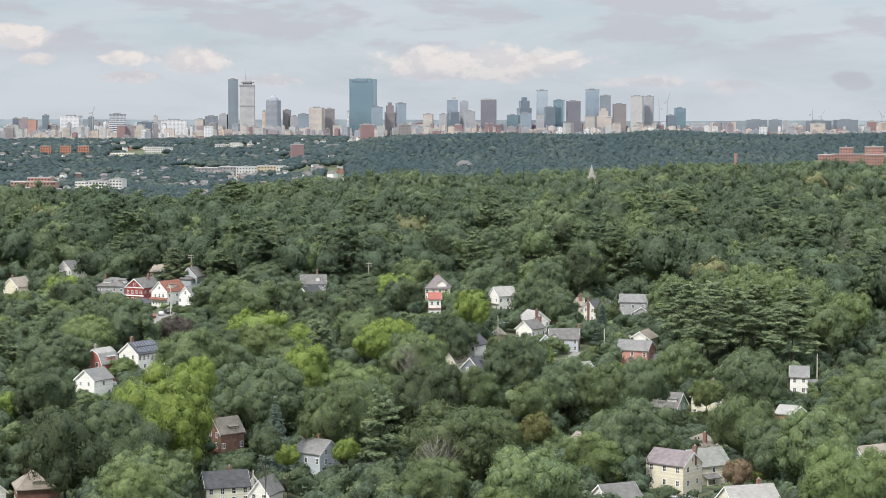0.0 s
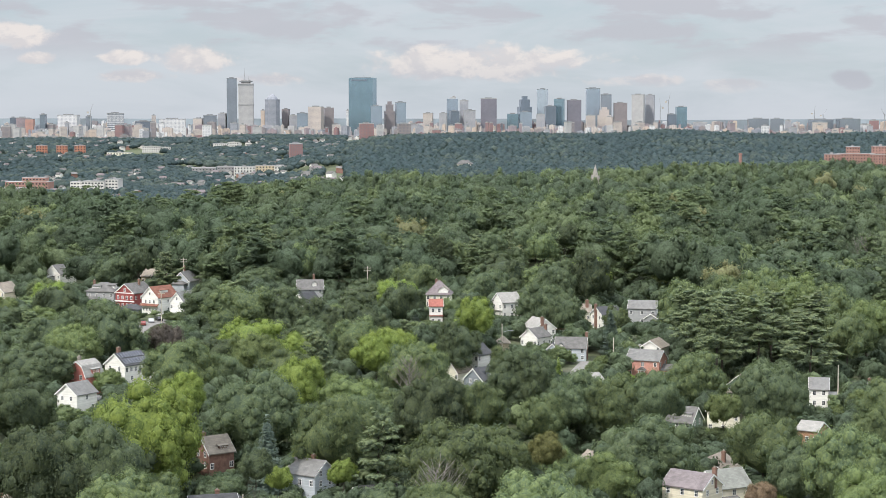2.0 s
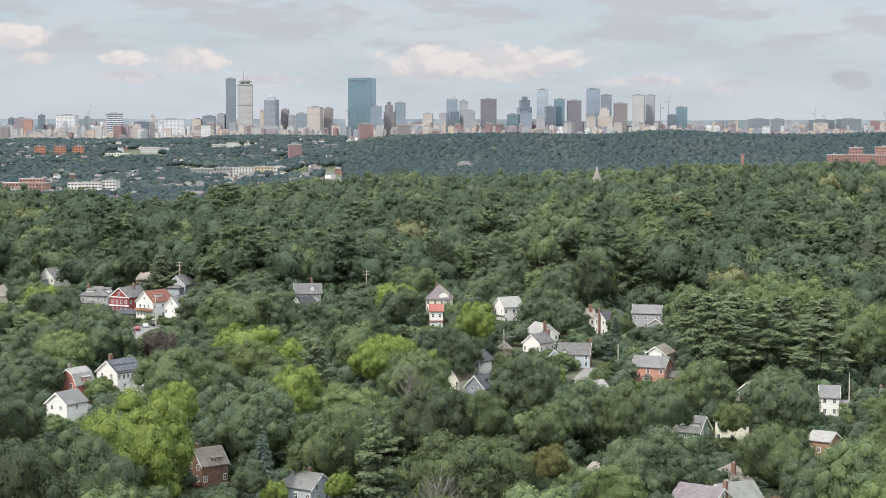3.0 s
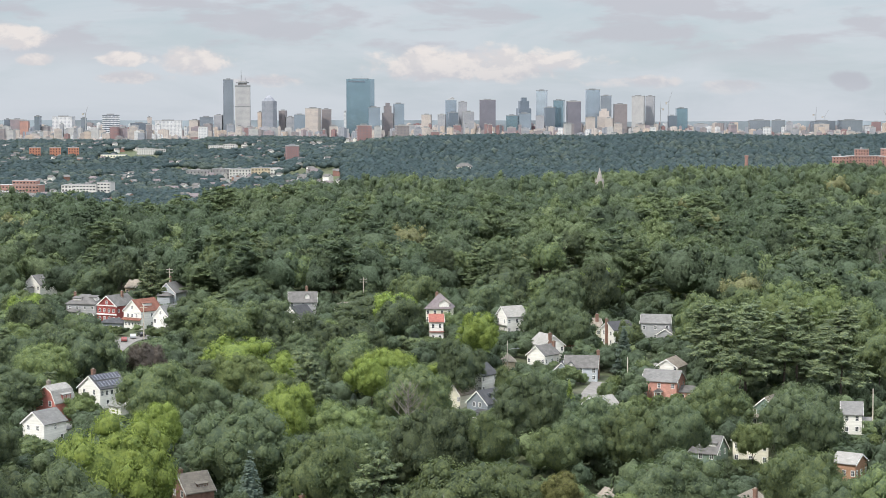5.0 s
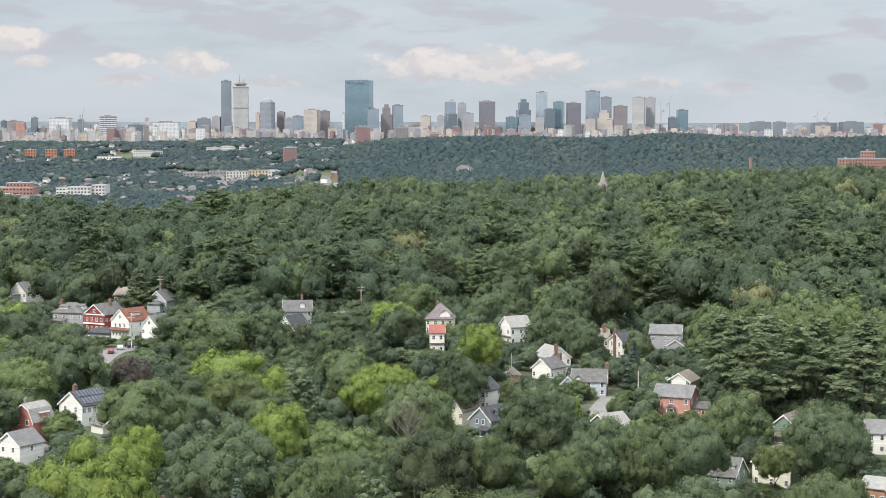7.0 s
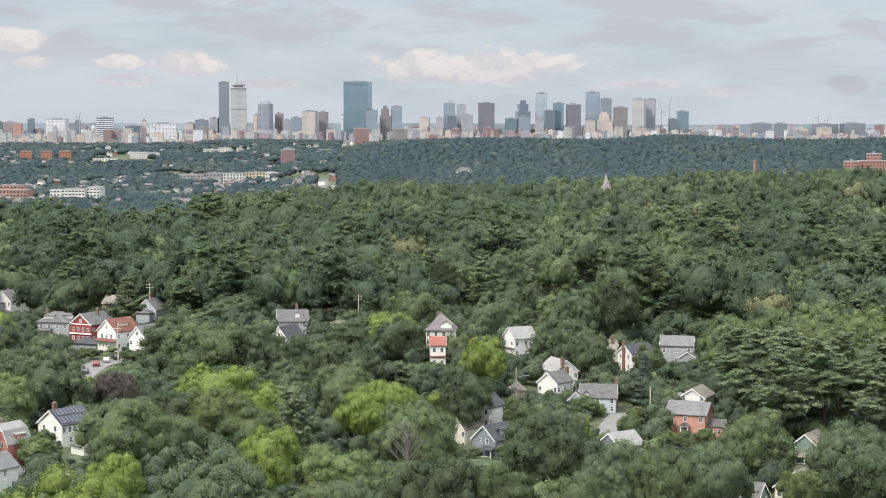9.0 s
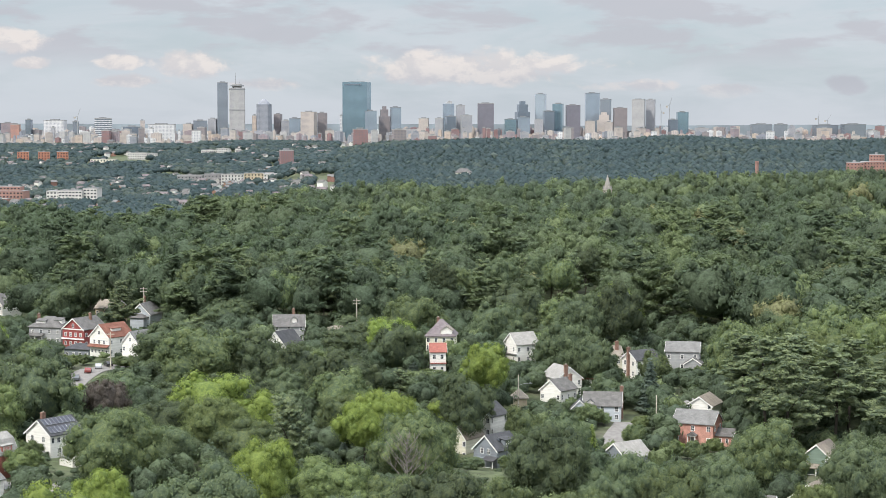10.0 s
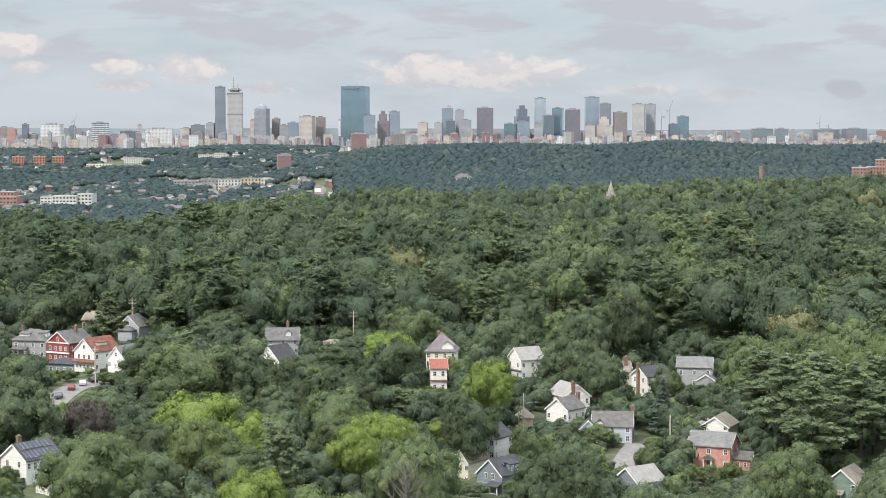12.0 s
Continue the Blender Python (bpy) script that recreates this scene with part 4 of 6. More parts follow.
def broad_crown(rng, big, small, leaves, size, jitter=0.38, core=0.78, levels=(0, 0, 1)):
    """A full crown in a unit of radius 1 and height 0..1.42: limbs' masses over a dome, each with smaller tufted masses on its outer side."""
    heart = np.array((0, 0, 0.62))
    centres, radii, ways, cores = [heart], [0.60], [np.array((0, 0, 1.0))], [(heart, np.array((0.66, 0.66, 0.50)), levels[2])]
    for i in range(big):
        u = -0.50 + 1.44 * (i + 0.5) / big
        a = i * 2.399 + rng.uniform(-0.4, 0.4)
        s = math.sqrt(max(0.0, 1 - u * u))
        way = np.array((s * math.cos(a), s * math.sin(a), u))
        r = rng.uniform(0.27, 0.44) * (1.0 if big > 6 else 1.15)
        c = heart + way * (0.60, 0.60, 0.44) * rng.uniform(0.80, 1.08)
        centres.append(c), radii.append(r), ways.append(way)
        cores.append((c, r * core * np.array((1, 1, 0.84)), levels[1]))
        for k in range(small):
            d = rng.normal(0, 1, 3) + way * 1.4 + (0, 0, 0.2)
            d /= np.linalg.norm(d)
            rk = r * rng.uniform(0.26, 0.58)
            ck = c + d * r * (0.90, 0.90, 0.74) * rng.uniform(0.8, 1.15)
            centres.append(ck), radii.append(rk), ways.append(0.5 * way + 0.5 * d)
            cores.append((ck, rk * core * np.array((1, 1, 0.8)), levels[0]))
    C, R, W = np.array(centres), np.array(radii), np.array(ways)
    share = R ** 2 * np.where(np.arange(len(R)) == 0, 0.4, 1.0)
    pick = rng.choice(len(R), int(leaves * 2.6), p=share / share.sum())
    d = rng.normal(0, 1, (len(pick), 3))
    d /= np.linalg.norm(d, axis=1)[:, None]
    d = np.where((d * W[pick]).sum(1)[:, None] < -0.3, -d, d)
    p = C[pick] + d * R[pick, None] * (1, 1, 0.82) * rng.uniform(0.80, 1.20, (len(pick), 1))
    inside = np.linalg.norm((p[:, None] - C) / (1, 1, 0.84), axis=2) < R * 0.78
    inside[np.arange(len(pick)), pick] = False
    keep = np.nonzero(~inside.any(1))[0][:leaves]
    p, d, w = p[keep], d[keep], W[pick[keep]]
    n = 0.85 * d + 0.35 * w + (0, 0, 0.15) + rng.normal(0, jitter, d.shape)
    n /= np.linalg.norm(n, axis=1)[:, None]
    t = np.cross(n, rng.normal(0, 1, n.shape))
    t /= np.linalg.norm(t, axis=1)[:, None]
    b = np.cross(n, t)
    wide, long = size * rng.uniform(0.55, 1.25, (len(p), 1)), size * rng.uniform(0.8, 1.7, (len(p), 1))
    return np.stack([p - t * wide - b * long * 0.5, p + t * wide - b * long * 0.5, p + b * long], 1).reshape(-1, 3), cores


def pine_crown(rng, branches, size, per=20, fans=((0.38, 0.0, 0.115), (0.78, -0.20, 0.085), (0.85, 0.20, 0.08), (1.12, 0.0, 0.062))):
    """A white pine in a unit of height 1 above the clear stem: level fan-shaped plumes at uneven heights, turned up at their ends."""
    leaves, cores = [], []
    side = rng.uniform(0, math.tau)
    for i in range(branches):
        z = 0.02 + 0.94 * (i + rng.uniform(-0.6, 0.6)) / branches
        lift = rng.uniform(-0.05, 0.16)
        a = i * 2.4 + rng.uniform(-0.6, 0.6)
        reach = (0.40 * max(0.0, 1 - z) ** 0.62 + 0.06) * rng.uniform(0.55, 1.12) * (1 + 0.2 * math.cos(a - side))
        out, across = np.array((math.cos(a), math.sin(a), 0)), np.array((-math.sin(a), math.cos(a), 0))
        for f, lat, r in fans:
            r = r * rng.uniform(0.75, 1.3) * (0.6 + 0.4 * (1 - z))
            c = out * reach * f + across * reach * lat * rng.uniform(0.7, 1.3) + (0, 0, z - 0.03 + lift * f * f + rng.uniform(-0.015, 0.015))
            count = int(per * (r / 0.065) ** 2) + 3
            d = rng.normal(0, 1, (count, 3))
            d /= np.linalg.norm(d, axis=1)[:, None]
            d[:, 2] = np.where(d[:, 2] < -0.3, -d[:, 2], d[:, 2])
            g = c + d * (r, r, r * 0.62) * rng.uniform(0.8, 1.1, (count, 1))
            n = d + (0, 0, 0.5) + rng.normal(0, 0.35, (count, 3))
            way = out * 0.8 + across * lat * 2 + rng.normal(0, 0.5, (count, 3))
            way -= n * ((way * n).sum(1) / (n * n).sum(1))[:, None]
            way /= np.linalg.norm(way, axis=1)[:, None]
            t = np.cross(way, n)
            t /= np.linalg.norm(t, axis=1)[:, None]
            wide, long = size * rng.uniform(0.5, 1.0, (count, 1)), size * rng.uniform(1.2, 2.4, (count, 1))
            leaves.append(np.stack([g - t * wide, g + t * wide, g + way * long], 1).reshape(-1, 3))
            cores.append((c, np.array((r, r, r * 0.58)) * 0.80, 0))
    return np.concatenate(leaves), cores


def cone_crown(rng, count, size, wide=0.2):
    """A spruce or arborvitae: a cone of drooping sprays, unit height."""
    z = 1 - np.sqrt(rng.uniform(0, 1, count))
    a = rng.uniform(0, math.tau, count)
    r = wide * (1 - z) * (0.78 + 0.34 * np.abs(np.sin(z * 30)))
    p = np.stack([r * np.cos(a), r * np.sin(a), z * 0.97], 1)
    out = np.stack([np.cos(a), np.sin(a), rng.uniform(-0.7, 0.1, count)], 1)
    side = np.stack([-np.sin(a), np.cos(a), np.zeros(count)], 1)
    w = size * rng.uniform(0.5, 1.1, (count, 1))
    q = np.stack([p - side * w, p + out * w * 1.3, p + side * w], 1)
    cores = [(np.array((0, 0, h)), np.array((wide * (1 - h) * 0.8, wide * (1 - h) * 0.8, 0.15)), 1) for h in (0.1, 0.3, 0.5, 0.7)]
    return q.reshape(-1, 3), cores


def stem(rng, height, radius, fork, spread, limbs=6, material=None):
    """A tapered trunk with limbs that reach up into the crown."""
    lean = rng.uniform(-0.04, 0.04, 2) * height
    bm = tube([(0, 0, -1.5), (0, 0, 0.1), (lean[0] * 0.5, lean[1] * 0.5, height * fork), (lean[0], lean[1], height * 0.86)], [radius * 1.5, radius * 1.1, radius * 0.75, radius * 0.12], 7)
    for i in range(limbs):
        a = i * 2.4 + rng.uniform(-0.3, 0.3)
        z0 = height * (fork + 0.30 * i / limbs)
        l = spread * rng.uniform(0.45, 0.75)
        tube([(lean[0] * 0.5, lean[1] * 0.5, z0), (math.cos(a) * l * 0.5, math.sin(a) * l * 0.5, z0 + height * 0.13), (math.cos(a) * l, math.sin(a) * l, z0 + height * 0.24)],
             [radius * 0.45, radius * 0.3, radius * 0.06], 5, bm)
    return mesh_of("trunk", bm, material or BARK)


rng = np.random.default_rng(7)
BROAD, BROAD_FAR = [], []
for i in range(9):
    q, c = broad_crown(rng, (13, 16, 11)[i % 3], 7, 9500, 0.0165)
    BROAD.append((leaf_mesh("crown", q, c, LEAF["oak"]), stem(rng, 1.35, 0.035, 0.34, 0.85)))
for i in range(7):
    q, c = broad_crown(rng, (11, 14, 9)[i % 3], 6, 4600, 0.022)
    BROAD_FAR.append((leaf_mesh("crown", q, c, LEAF["oak"]), stem(rng, 1.35, 0.035, 0.34, 0.85)))
PINES = []
for i in range(4):
    q, c = pine_crown(rng, 27 + 3 * i, 0.017, 25)
    PINES.append((leaf_mesh("crown", q, c, LEAF["pine"]), stem(rng, 1.0, 0.014, 0.5, 0.25, 3)))
CONES = []
for i in range(3):
    q, c = cone_crown(rng, 2000, 0.030, (0.20, 0.26, 0.17)[i])
    CONES.append((leaf_mesh("crown", q, c, LEAF["spruce"]), stem(rng, 0.9, 0.014, 0.5, 0.05, 2)))

WORDS = {
    "oak": "broad dark green oak with a dense lobed crown",
    "maple": "full green maple with a rounded leafy crown",
    "light": "fresh light green tree with a loose crown",
    "yellow": "yellow-green tree turning early in the season",
    "pine": "tall white pine with level tiered plumes",
    "spruce": "dark conical spruce with drooping sprays",
    "copper": "dark copper beech with purplish leaves",
    "dry": "brownish thinning tree with dry leaves",
    "amber": "dull golden tree turning early in the season",
}
TREES = []
counter = {"n": 0}


def tree(kind, x, y, top, radius, cone=False, clear=0.34):
    """A tree on the land at (x, y) whose highest leaves reach the height top."""
    i = counter["n"] = counter["n"] + 1
    g = float(land(x, y))
    tall = max(top - g, 3.0)
    TREES.append((x, y, radius))
    turn = (i * 137.5) % 360
    if kind == "pine":
        crown, trunk = PINES[i % 4]
        low = tall * clear
        ms = pose(0, 0, low) @ Matrix.Diagonal((radius / 0.42, radius / 0.42, (tall - low) / 1.05, 1))
        mt = Matrix.Diagonal((tall, tall, tall, 1))
        name = "pine_tree"
    elif kind == "spruce" or cone:
        crown, trunk = CONES[i % 3]
        ms = pose(0, 0, tall * 0.04) @ Matrix.Diagonal((radius / 0.21, radius / 0.21, tall * 0.96, 1))
        mt = Matrix.Diagonal((tall, tall, tall, 1))
        name = "spruce_tree" if kind == "spruce" else "conical_tree"
    else:
        crown, trunk = BROAD[i % 9] if y < 575 else BROAD_FAR[i % 7]
        high = min(tall * 0.93, radius * 2.0)
        low = tall - high
        ms = pose(0, 0, low) @ Matrix.Diagonal((radius / 0.98, radius / 0.98, high / 1.42, 1))
        mt = Matrix.Diagonal((radius * 0.75, radius * 0.75, tall * 0.70, 1))
        name = {"oak": "oak_tree", "maple": "maple_tree", "copper": "beech_tree", "dry": "dying_tree"}.get(kind, "deciduous_tree")
    ob = thing(name, pose(x, y, g, 0, 0, turn), WORDS[kind], "tree", "trees of the suburb")
    part("trunk", trunk, None, ob, at=mt)
    c = part("crown", crown, None, ob, at=ms)
    c.material_slots[0].link = "OBJECT"
    c.material_slots[0].material = LEAF[kind]


O, M, L, Y, P, S, C, D, A = "oak", "maple", "light", "yellow", "pine", "spruce", "copper", "dry", "amber"
FRONT_ROW = ((M, -62, 383, 14, 9), (O, -80, 401, 20.5, 10.5), (O, -67, 404, 20, 10), (Y, -62, 416, 25.5, 11.5), (Y, -55.5, 432, 26, 5), (Y, -33, 402, 11, 2.8), (S, -37, 421, 19, 3.4), (P, -14, 417, 20, 6.5), (Y, -21, 416, 10, 3),
             (M, 3, 409, 20, 12), (A, 20, 405, 17.5, 4), (O, 42.5, 431, 16.5, 11), (M, 80, 403, 19, 9), (L, 77, 372, 16, 8), (D, 63, 405, 7.5, 3.4), (M, 17, 381, 15, 9), (L, -61, 372, 12, 7), (L, 88, 382, 14, 7), (O, -36.5, 391, 16.5, 3.6), (M, -58, 401, 11, 7))
SECOND_ROW = ((O, -95, 456, 22, 7.5), (O, -42, 451, 23, 10.5), (M, -23, 431, 21.5, 9), (M, 69, 440, 16.5, 8), (O, -2, 447, 24, 9), (M, 8, 446, 22, 6), (O, -18, 444, 20, 6), (O, 28, 474, 18, 6), (M, 23, 468, 16, 6),
              (M, 39, 478, 18.5, 8), (O, 35, 484, 19, 8.5), (O, 49, 476, 20, 7), (L, 67, 483, 14, 4.2), (O, 80, 498, 20, 9.5), (M, 96, 453, 15, 6), (Y, -34, 468, 25, 6.5), (M, -66, 504, 25, 9.5), (L, -86, 514, 15, 4), (M, 53, 481, 5.6, 3.8), (O, 59.5, 480, 5.8, 4.0), (M, 66, 484, 5.2, 3.6), (L, 63, 492, 3.6, 2.6), (O, 5, 566, 3.8, 3.2), (M, 13.5, 565, 4.2, 3), (L, -1, 572, 5, 3), (M, -91, 481, 11, 4.5), (L, -84, 483, 10, 4), (M, -91, 543, 11.5, 3), (M, 17.5, 590, 12, 5), (M, 35, 607, 10, 3.5), (M, 38.3, 609, 7.2, 2.6), (O, 33, 611, 8.5, 3.0), (L, 47.5, 603, 7.5, 2.6))
THIRD_ROW = ((P, -32, 508, 27, 5.5), (O, 18.8, 502, 23, 9), (M, -7, 511, 23.5, 8.5), (M, -69, 532, 20, 8), (M, 66, 530, 18, 8.5), (O, 84.5, 518, 18, 8.3), (Y, -18, 523, 24, 6), (Y, -14, 533, 25, 7), (P, -34, 529, 24, 6), (L, -50, 537, 23, 8.3),
             (O, 24, 541, 18, 6), (L, -50, 546, 21, 8), (O, -96, 576, 26, 10), (O, -104, 584, 26, 11), (O, -113, 577, 24, 9), (C, -82, 585, 20, 6), (O, 4, 590, 20, 7.5), (O, -27, 612, 24, 10), (Y, 9, 614, 25, 6.5))
FOURTH_ROW = ((M, -66, 635, 27, 12), (O, -54, 641, 26, 11), (O, -40, 632, 23, 9), (O, -56, 646, 20, 9), (O, -81.5, 676, 23, 9), (O, -25, 683, 24, 12), (O, -14, 652, 26, 7.5), (O, 40, 656, 22, 7.5), (O, 34, 669, 25, 9), (M, 55.5, 646, 18.5, 4.8),
              (S, 52, 624, 20, 4), (O, -143, 654, 17, 7), (M, -94, 688, 12, 4), (M, 3, 662, 20, 4.2), (M, -4, 641, 14, 4.5), (O, -64, 561, 18.5, 8.5), (M, 44, 587, 8.5, 3.2), (L, 51.5, 586.5, 6.2, 2), (Y, 54, 580, 5, 1.5), (M, 51, 571, 7, 3.2), (L, 62, 578, 6, 2.4), (M, 57, 571, 6.5, 2.8), (O, 40, 704, 30, 9), (O, 51, 708, 33, 10), (O, 15, 707, 27, 9), (O, 22, 739, 29, 11), (O, -71, 759, 23, 10), (O, -132, 789, 25, 9), (P, -40, 797, 29, 8))
PINE_STAND = ((P, 77, 566, 27, 7), (P, 80, 575, 27, 8), (P, 91, 581, 28, 9), (P, 104, 570, 24, 8.5), (P, 85, 600, 29, 9), (L, 97, 611, 30, 9), (P, 111, 602, 27, 9), (M, 105, 653, 31, 10), (P, 74, 612, 28, 8),
              (M, 118, 585, 24, 8), (M, 90, 628, 30, 8), (M, 78, 640, 28, 9), (M, 122, 630, 28, 9), (L, 128, 606, 25, 8), (L, 113, 640, 30, 9), (P, 76, 590, 29, 8), (P, 97, 594, 29, 8))
for row in (FRONT_ROW, SECOND_ROW, THIRD_ROW, FOURTH_ROW, PINE_STAND):
    for kind, x, y, top, radius in row:
        tree(kind, x, y, top, radius, clear=0.42 if row is PINE_STAND else 0.3)
for x, y, top, radius in ((107, 536, 5.5, 4.5), (115, 540, 6.5, 5), (122, 545, 5.5, 4.5), (112, 552, 4, 3)):
    tree(M, x, y, top, radius)
tree(Y, 31.5, 556, 13, 2.6, cone=True)
tree(Y, 69, 410, 11, 3, cone=True)
tree(S, -23, 538, 12, 2.6)
tree(S, -9.5, 642, 17, 3)
tree(O, 71, 409, 15, 7)
# tall pines with bare stems where the woods open
for x, y, top, radius in ((37, 806, 31, 6), (42, 803, 32, 5.5), (46, 809, 30, 6.5), (-38, 800, 29, 5)):
    tree(P, x, y, top, radius, clear=0.56)

for i in range(26):
    tree(P, 176 + 2.6 * i, 1505 + 5 * (i % 3), 43 + 1.2 * math.sin(i * 1.9), 4.2 + 0.5 * math.sin(i * 2.7), clear=0.5)

# the bare old limbs that stand out of a thinning crown
def dead_tree(x, y, top, spread, label):
    g = float(land(x, y))
    h = top - g
    r = np.random.default_rng(int(abs(x * 7 + y)))
    bm = tube([(0, 0, -1), (0.2, 0, h * 0.35), (0, 0.2, h * 0.7), (0.3, 0.1, h)], [0.35, 0.28, 0.16, 0.03], 7)
    for i in range(26):
        a, z = i * 2.4, h * (0.3 + 0.62 * i / 26)
        l = spread * (1.15 - 0.7 * i / 26) * r.uniform(0.6, 1.15)
        mid = (math.cos(a) * l * 0.45, math.sin(a) * l * 0.45, z + l * 0.45)
        end = (math.cos(a + 0.2) * l, math.sin(a + 0.2) * l, z + l * r.uniform(0.9, 1.35))
        tube([(0, 0, z), mid, end], [0.11, 0.06, 0.012], 5, bm)
        for s in (-0.7, -0.3, 0.4, 0.75):
            f = r.uniform(0.6, 0.95)
            tube([mid, (math.cos(a + s) * l * f, math.sin(a + s) * l * f, z + l * r.uniform(0.8, 1.3))], [0.045, 0.01], 4, bm)
    ob = thing("dead_tree", pose(x, y, g), label, "tree", "trees of the suburb")
    part("trunk", mesh_of("trunk", bm, PALE_BARK), None, ob)


edge_rng = np.random.default_rng(17)
for i in range(34):
    x = -128 + 6.1 * i + edge_rng.uniform(-2, 2)
    y = 764 + 0.12 * abs(x + 20) + 12 * (i % 3) + edge_rng.uniform(-3, 3)
    if all((x - h[0]) ** 2 + (y - h[1]) ** 2 > 12 ** 2 for h in HOUSES):
        tree((P, O, M, P, O)[i % 5], x, y, float(land(x, y)) + edge_rng.uniform(19, 25), edge_rng.uniform(5, 7.5))

dead_tree(-2, 389, 13, 6.5, "pale brown twiggy tree with hardly any leaves")
dead_tree(-9, 503, 19, 6, "bare grey-limbed dying tree among green crowns")
dead_tree(169, 796, 31, 9, "bare pale dead tree above the woods")
dead_tree(-95, 596, 16, 4, "thin bare tree beside the street")

# the rest of the suburb's trees fill the lots between the houses
fill = np.random.default_rng(21)
placed = [(x, y, r) for x, y, r in TREES]
kinds = (O, O, O, O, M, M, M, L, L, P, Y)
tries, made = 0, 0
while made < 175 and tries < 6000:
    tries += 1
    y = 360 + 400 * fill.uniform() ** 0.9
    x = fill.uniform(-0.255, 0.255) * y
    r = fill.uniform(5.0, 10.5)
    h = r * fill.uniform(1.45, 1.85)
    g = float(land(x, y))
    ok = all((x - a) ** 2 + (y - b) ** 2 > (0.72 * (r + c)) ** 2 for a, b, c in placed)
    for hx, hy, hz, hr in HOUSES + OPEN:
        ahead = hy - y
        if (x - hx) ** 2 + (y - hy) ** 2 < (hr + r * 0.75) ** 2:
            ok = False
        elif 0 < ahead < 130 and abs(x - hx * y / hy) < hr + r and g + h > hz + 1.5 + 0.125 * ahead:
            h = hz + 1.5 + 0.125 * ahead - g
            r = min(r, h * 0.55)
    if not ok or h < 3.0:
        continue
    k = kinds[int(fill.integers(len(kinds)))]
    if k == P:
        r = r * 0.75
    tree(k, x, y, g + h, r)
    placed.append((x, y, r))
    made += 1


# ---------------------------------------------------------------- the woods
def woods(name, label, seed, spots, material, leaves_each, size, tone_of, pine_share, lobes=(6, 2), heart=1):
    """Many trees joined into one body of leaves; spots: x, y, height, radius."""
    r = np.random.default_rng(seed)
    kits = [broad_crown(r, *lobes, leaves_each, size, 0.36, 0.74 if leaves_each > 50 else 0.92, (0, 0, heart)) for i in range(8)]
    tall = []
    for i in range(4):
        if leaves_each >= 200:
            tall.append(pine_crown(r, 15, size * 0.62, 12, ((0.4, 0.0, 0.11), (0.9, -0.22, 0.09), (0.95, 0.22, 0.09))))
        else:
            tall.append(cone_crown(r, leaves_each, size * 0.6, 0.33))
    qs, cores, tones, ctones = [], [], [], []
    ground = land(np.array([s[0] for s in spots]), np.array([s[1] for s in spots]))
    for (x, y, h, rad), g in zip(spots, ground):
        turn = r.uniform(0, math.tau)
        cs, sn = math.cos(turn), math.sin(turn)
        rot = np.array(((cs, sn, 0), (-sn, cs, 0), (0, 0, 1)))
        tone = tone_of(r, noise.noise(Vector((x * 0.011, y * 0.006, 4.2))))
        if r.uniform() < pine_share(x, y):
            q, c = tall[int(r.integers(4))]
            low = h * 0.25
            scale = np.array((rad / 0.42, rad / 0.42, (h * 1.08 - low)))
            tone = 0.62 if r.uniform() < 0.7 else 0.2
        else:
            q, c = kits[int(r.integers(8))]
            high = min(h * 0.92, rad * 1.9)
            low = h - high
            scale = np.array((rad, rad, high / 1.42))
        shift = np.array((x, y, g + low))
        qs.append((q * scale) @ rot + shift)
        tones.append(np.full(len(q), tone))
        for cc, rr, level in c:
            cores.append(((cc * scale) @ rot + shift, rr * scale, level))
            ctones.append(np.full(len(BALLS[level][0]), tone))
    me = leaf_mesh(name, np.concatenate(qs), cores, material, np.concatenate(tones + ctones))
    return tagged(new(name, me), label, "woods", kind="stuff")


def scatter(seed, y0, y1, gap, keep):
    """Spots on a jittered grid whose gap grows with distance, where keep(x, y) holds."""
    r = np.random.default_rng(seed)
    out, y, row = [], y0, 0
    while y < y1:
        s = gap(y)
        half = 0.262 * y + 20
        x = -half + (row % 2) * s / 2
        while x < half:
            px, py = x + r.uniform(-0.36, 0.36) * s, y + r.uniform(-0.36, 0.36) * s
            if keep(px, py):
                out.append((px, py, r.uniform(0.72, 1.25), s))
            x += s
        y += s * 0.9
        row += 1
    return out


def woodland_tone(r, n):
    """The kind of tree at a place: kinds gather in patches, with strays among them."""
    if r.uniform() < 0.06:
        return float(r.choice((0.78, 0.78, 0.93)))
    return min(0.66, max(0.13, 0.34 + 0.45 * n + 0.13 * r.normal()))


SITES = [(h[0], h[1], h[3] + 6) for h in HOUSES]


def edge(x):
    """Where the woods begin, behind the houses."""
    return 752 + 0.12 * abs(x + 20) - 130 * float(step(60, 130, x)) + 25 * float(step(60, 150, -x))


def wooded(x, y):
    if y < edge(x):
        return False
    if abs(x - 41) < 9 and 770 < y < 814:
        return False
    return y > 1030 or all((x - a) ** 2 + (y - b) ** 2 > c * c and not (0 < b - y < 55 and abs(x - a * y / b) < c - 1) for a, b, c in SITES)


near_spots = [(x, y, (19 + 3.5 * math.sin(x * 0.05 + y * 0.03)) * f, s * 0.68 * f) for x, y, f, s in scatter(3, 600, 1090, lambda y: 12.6 + (y - 600) * 0.003, wooded)]
woods("woodland", "dense mixed woodland of oaks and white pines", 5, near_spots, WOODS, 500, 0.047,
      woodland_tone, lambda x, y: 0.32 if y < 800 else 0.2)


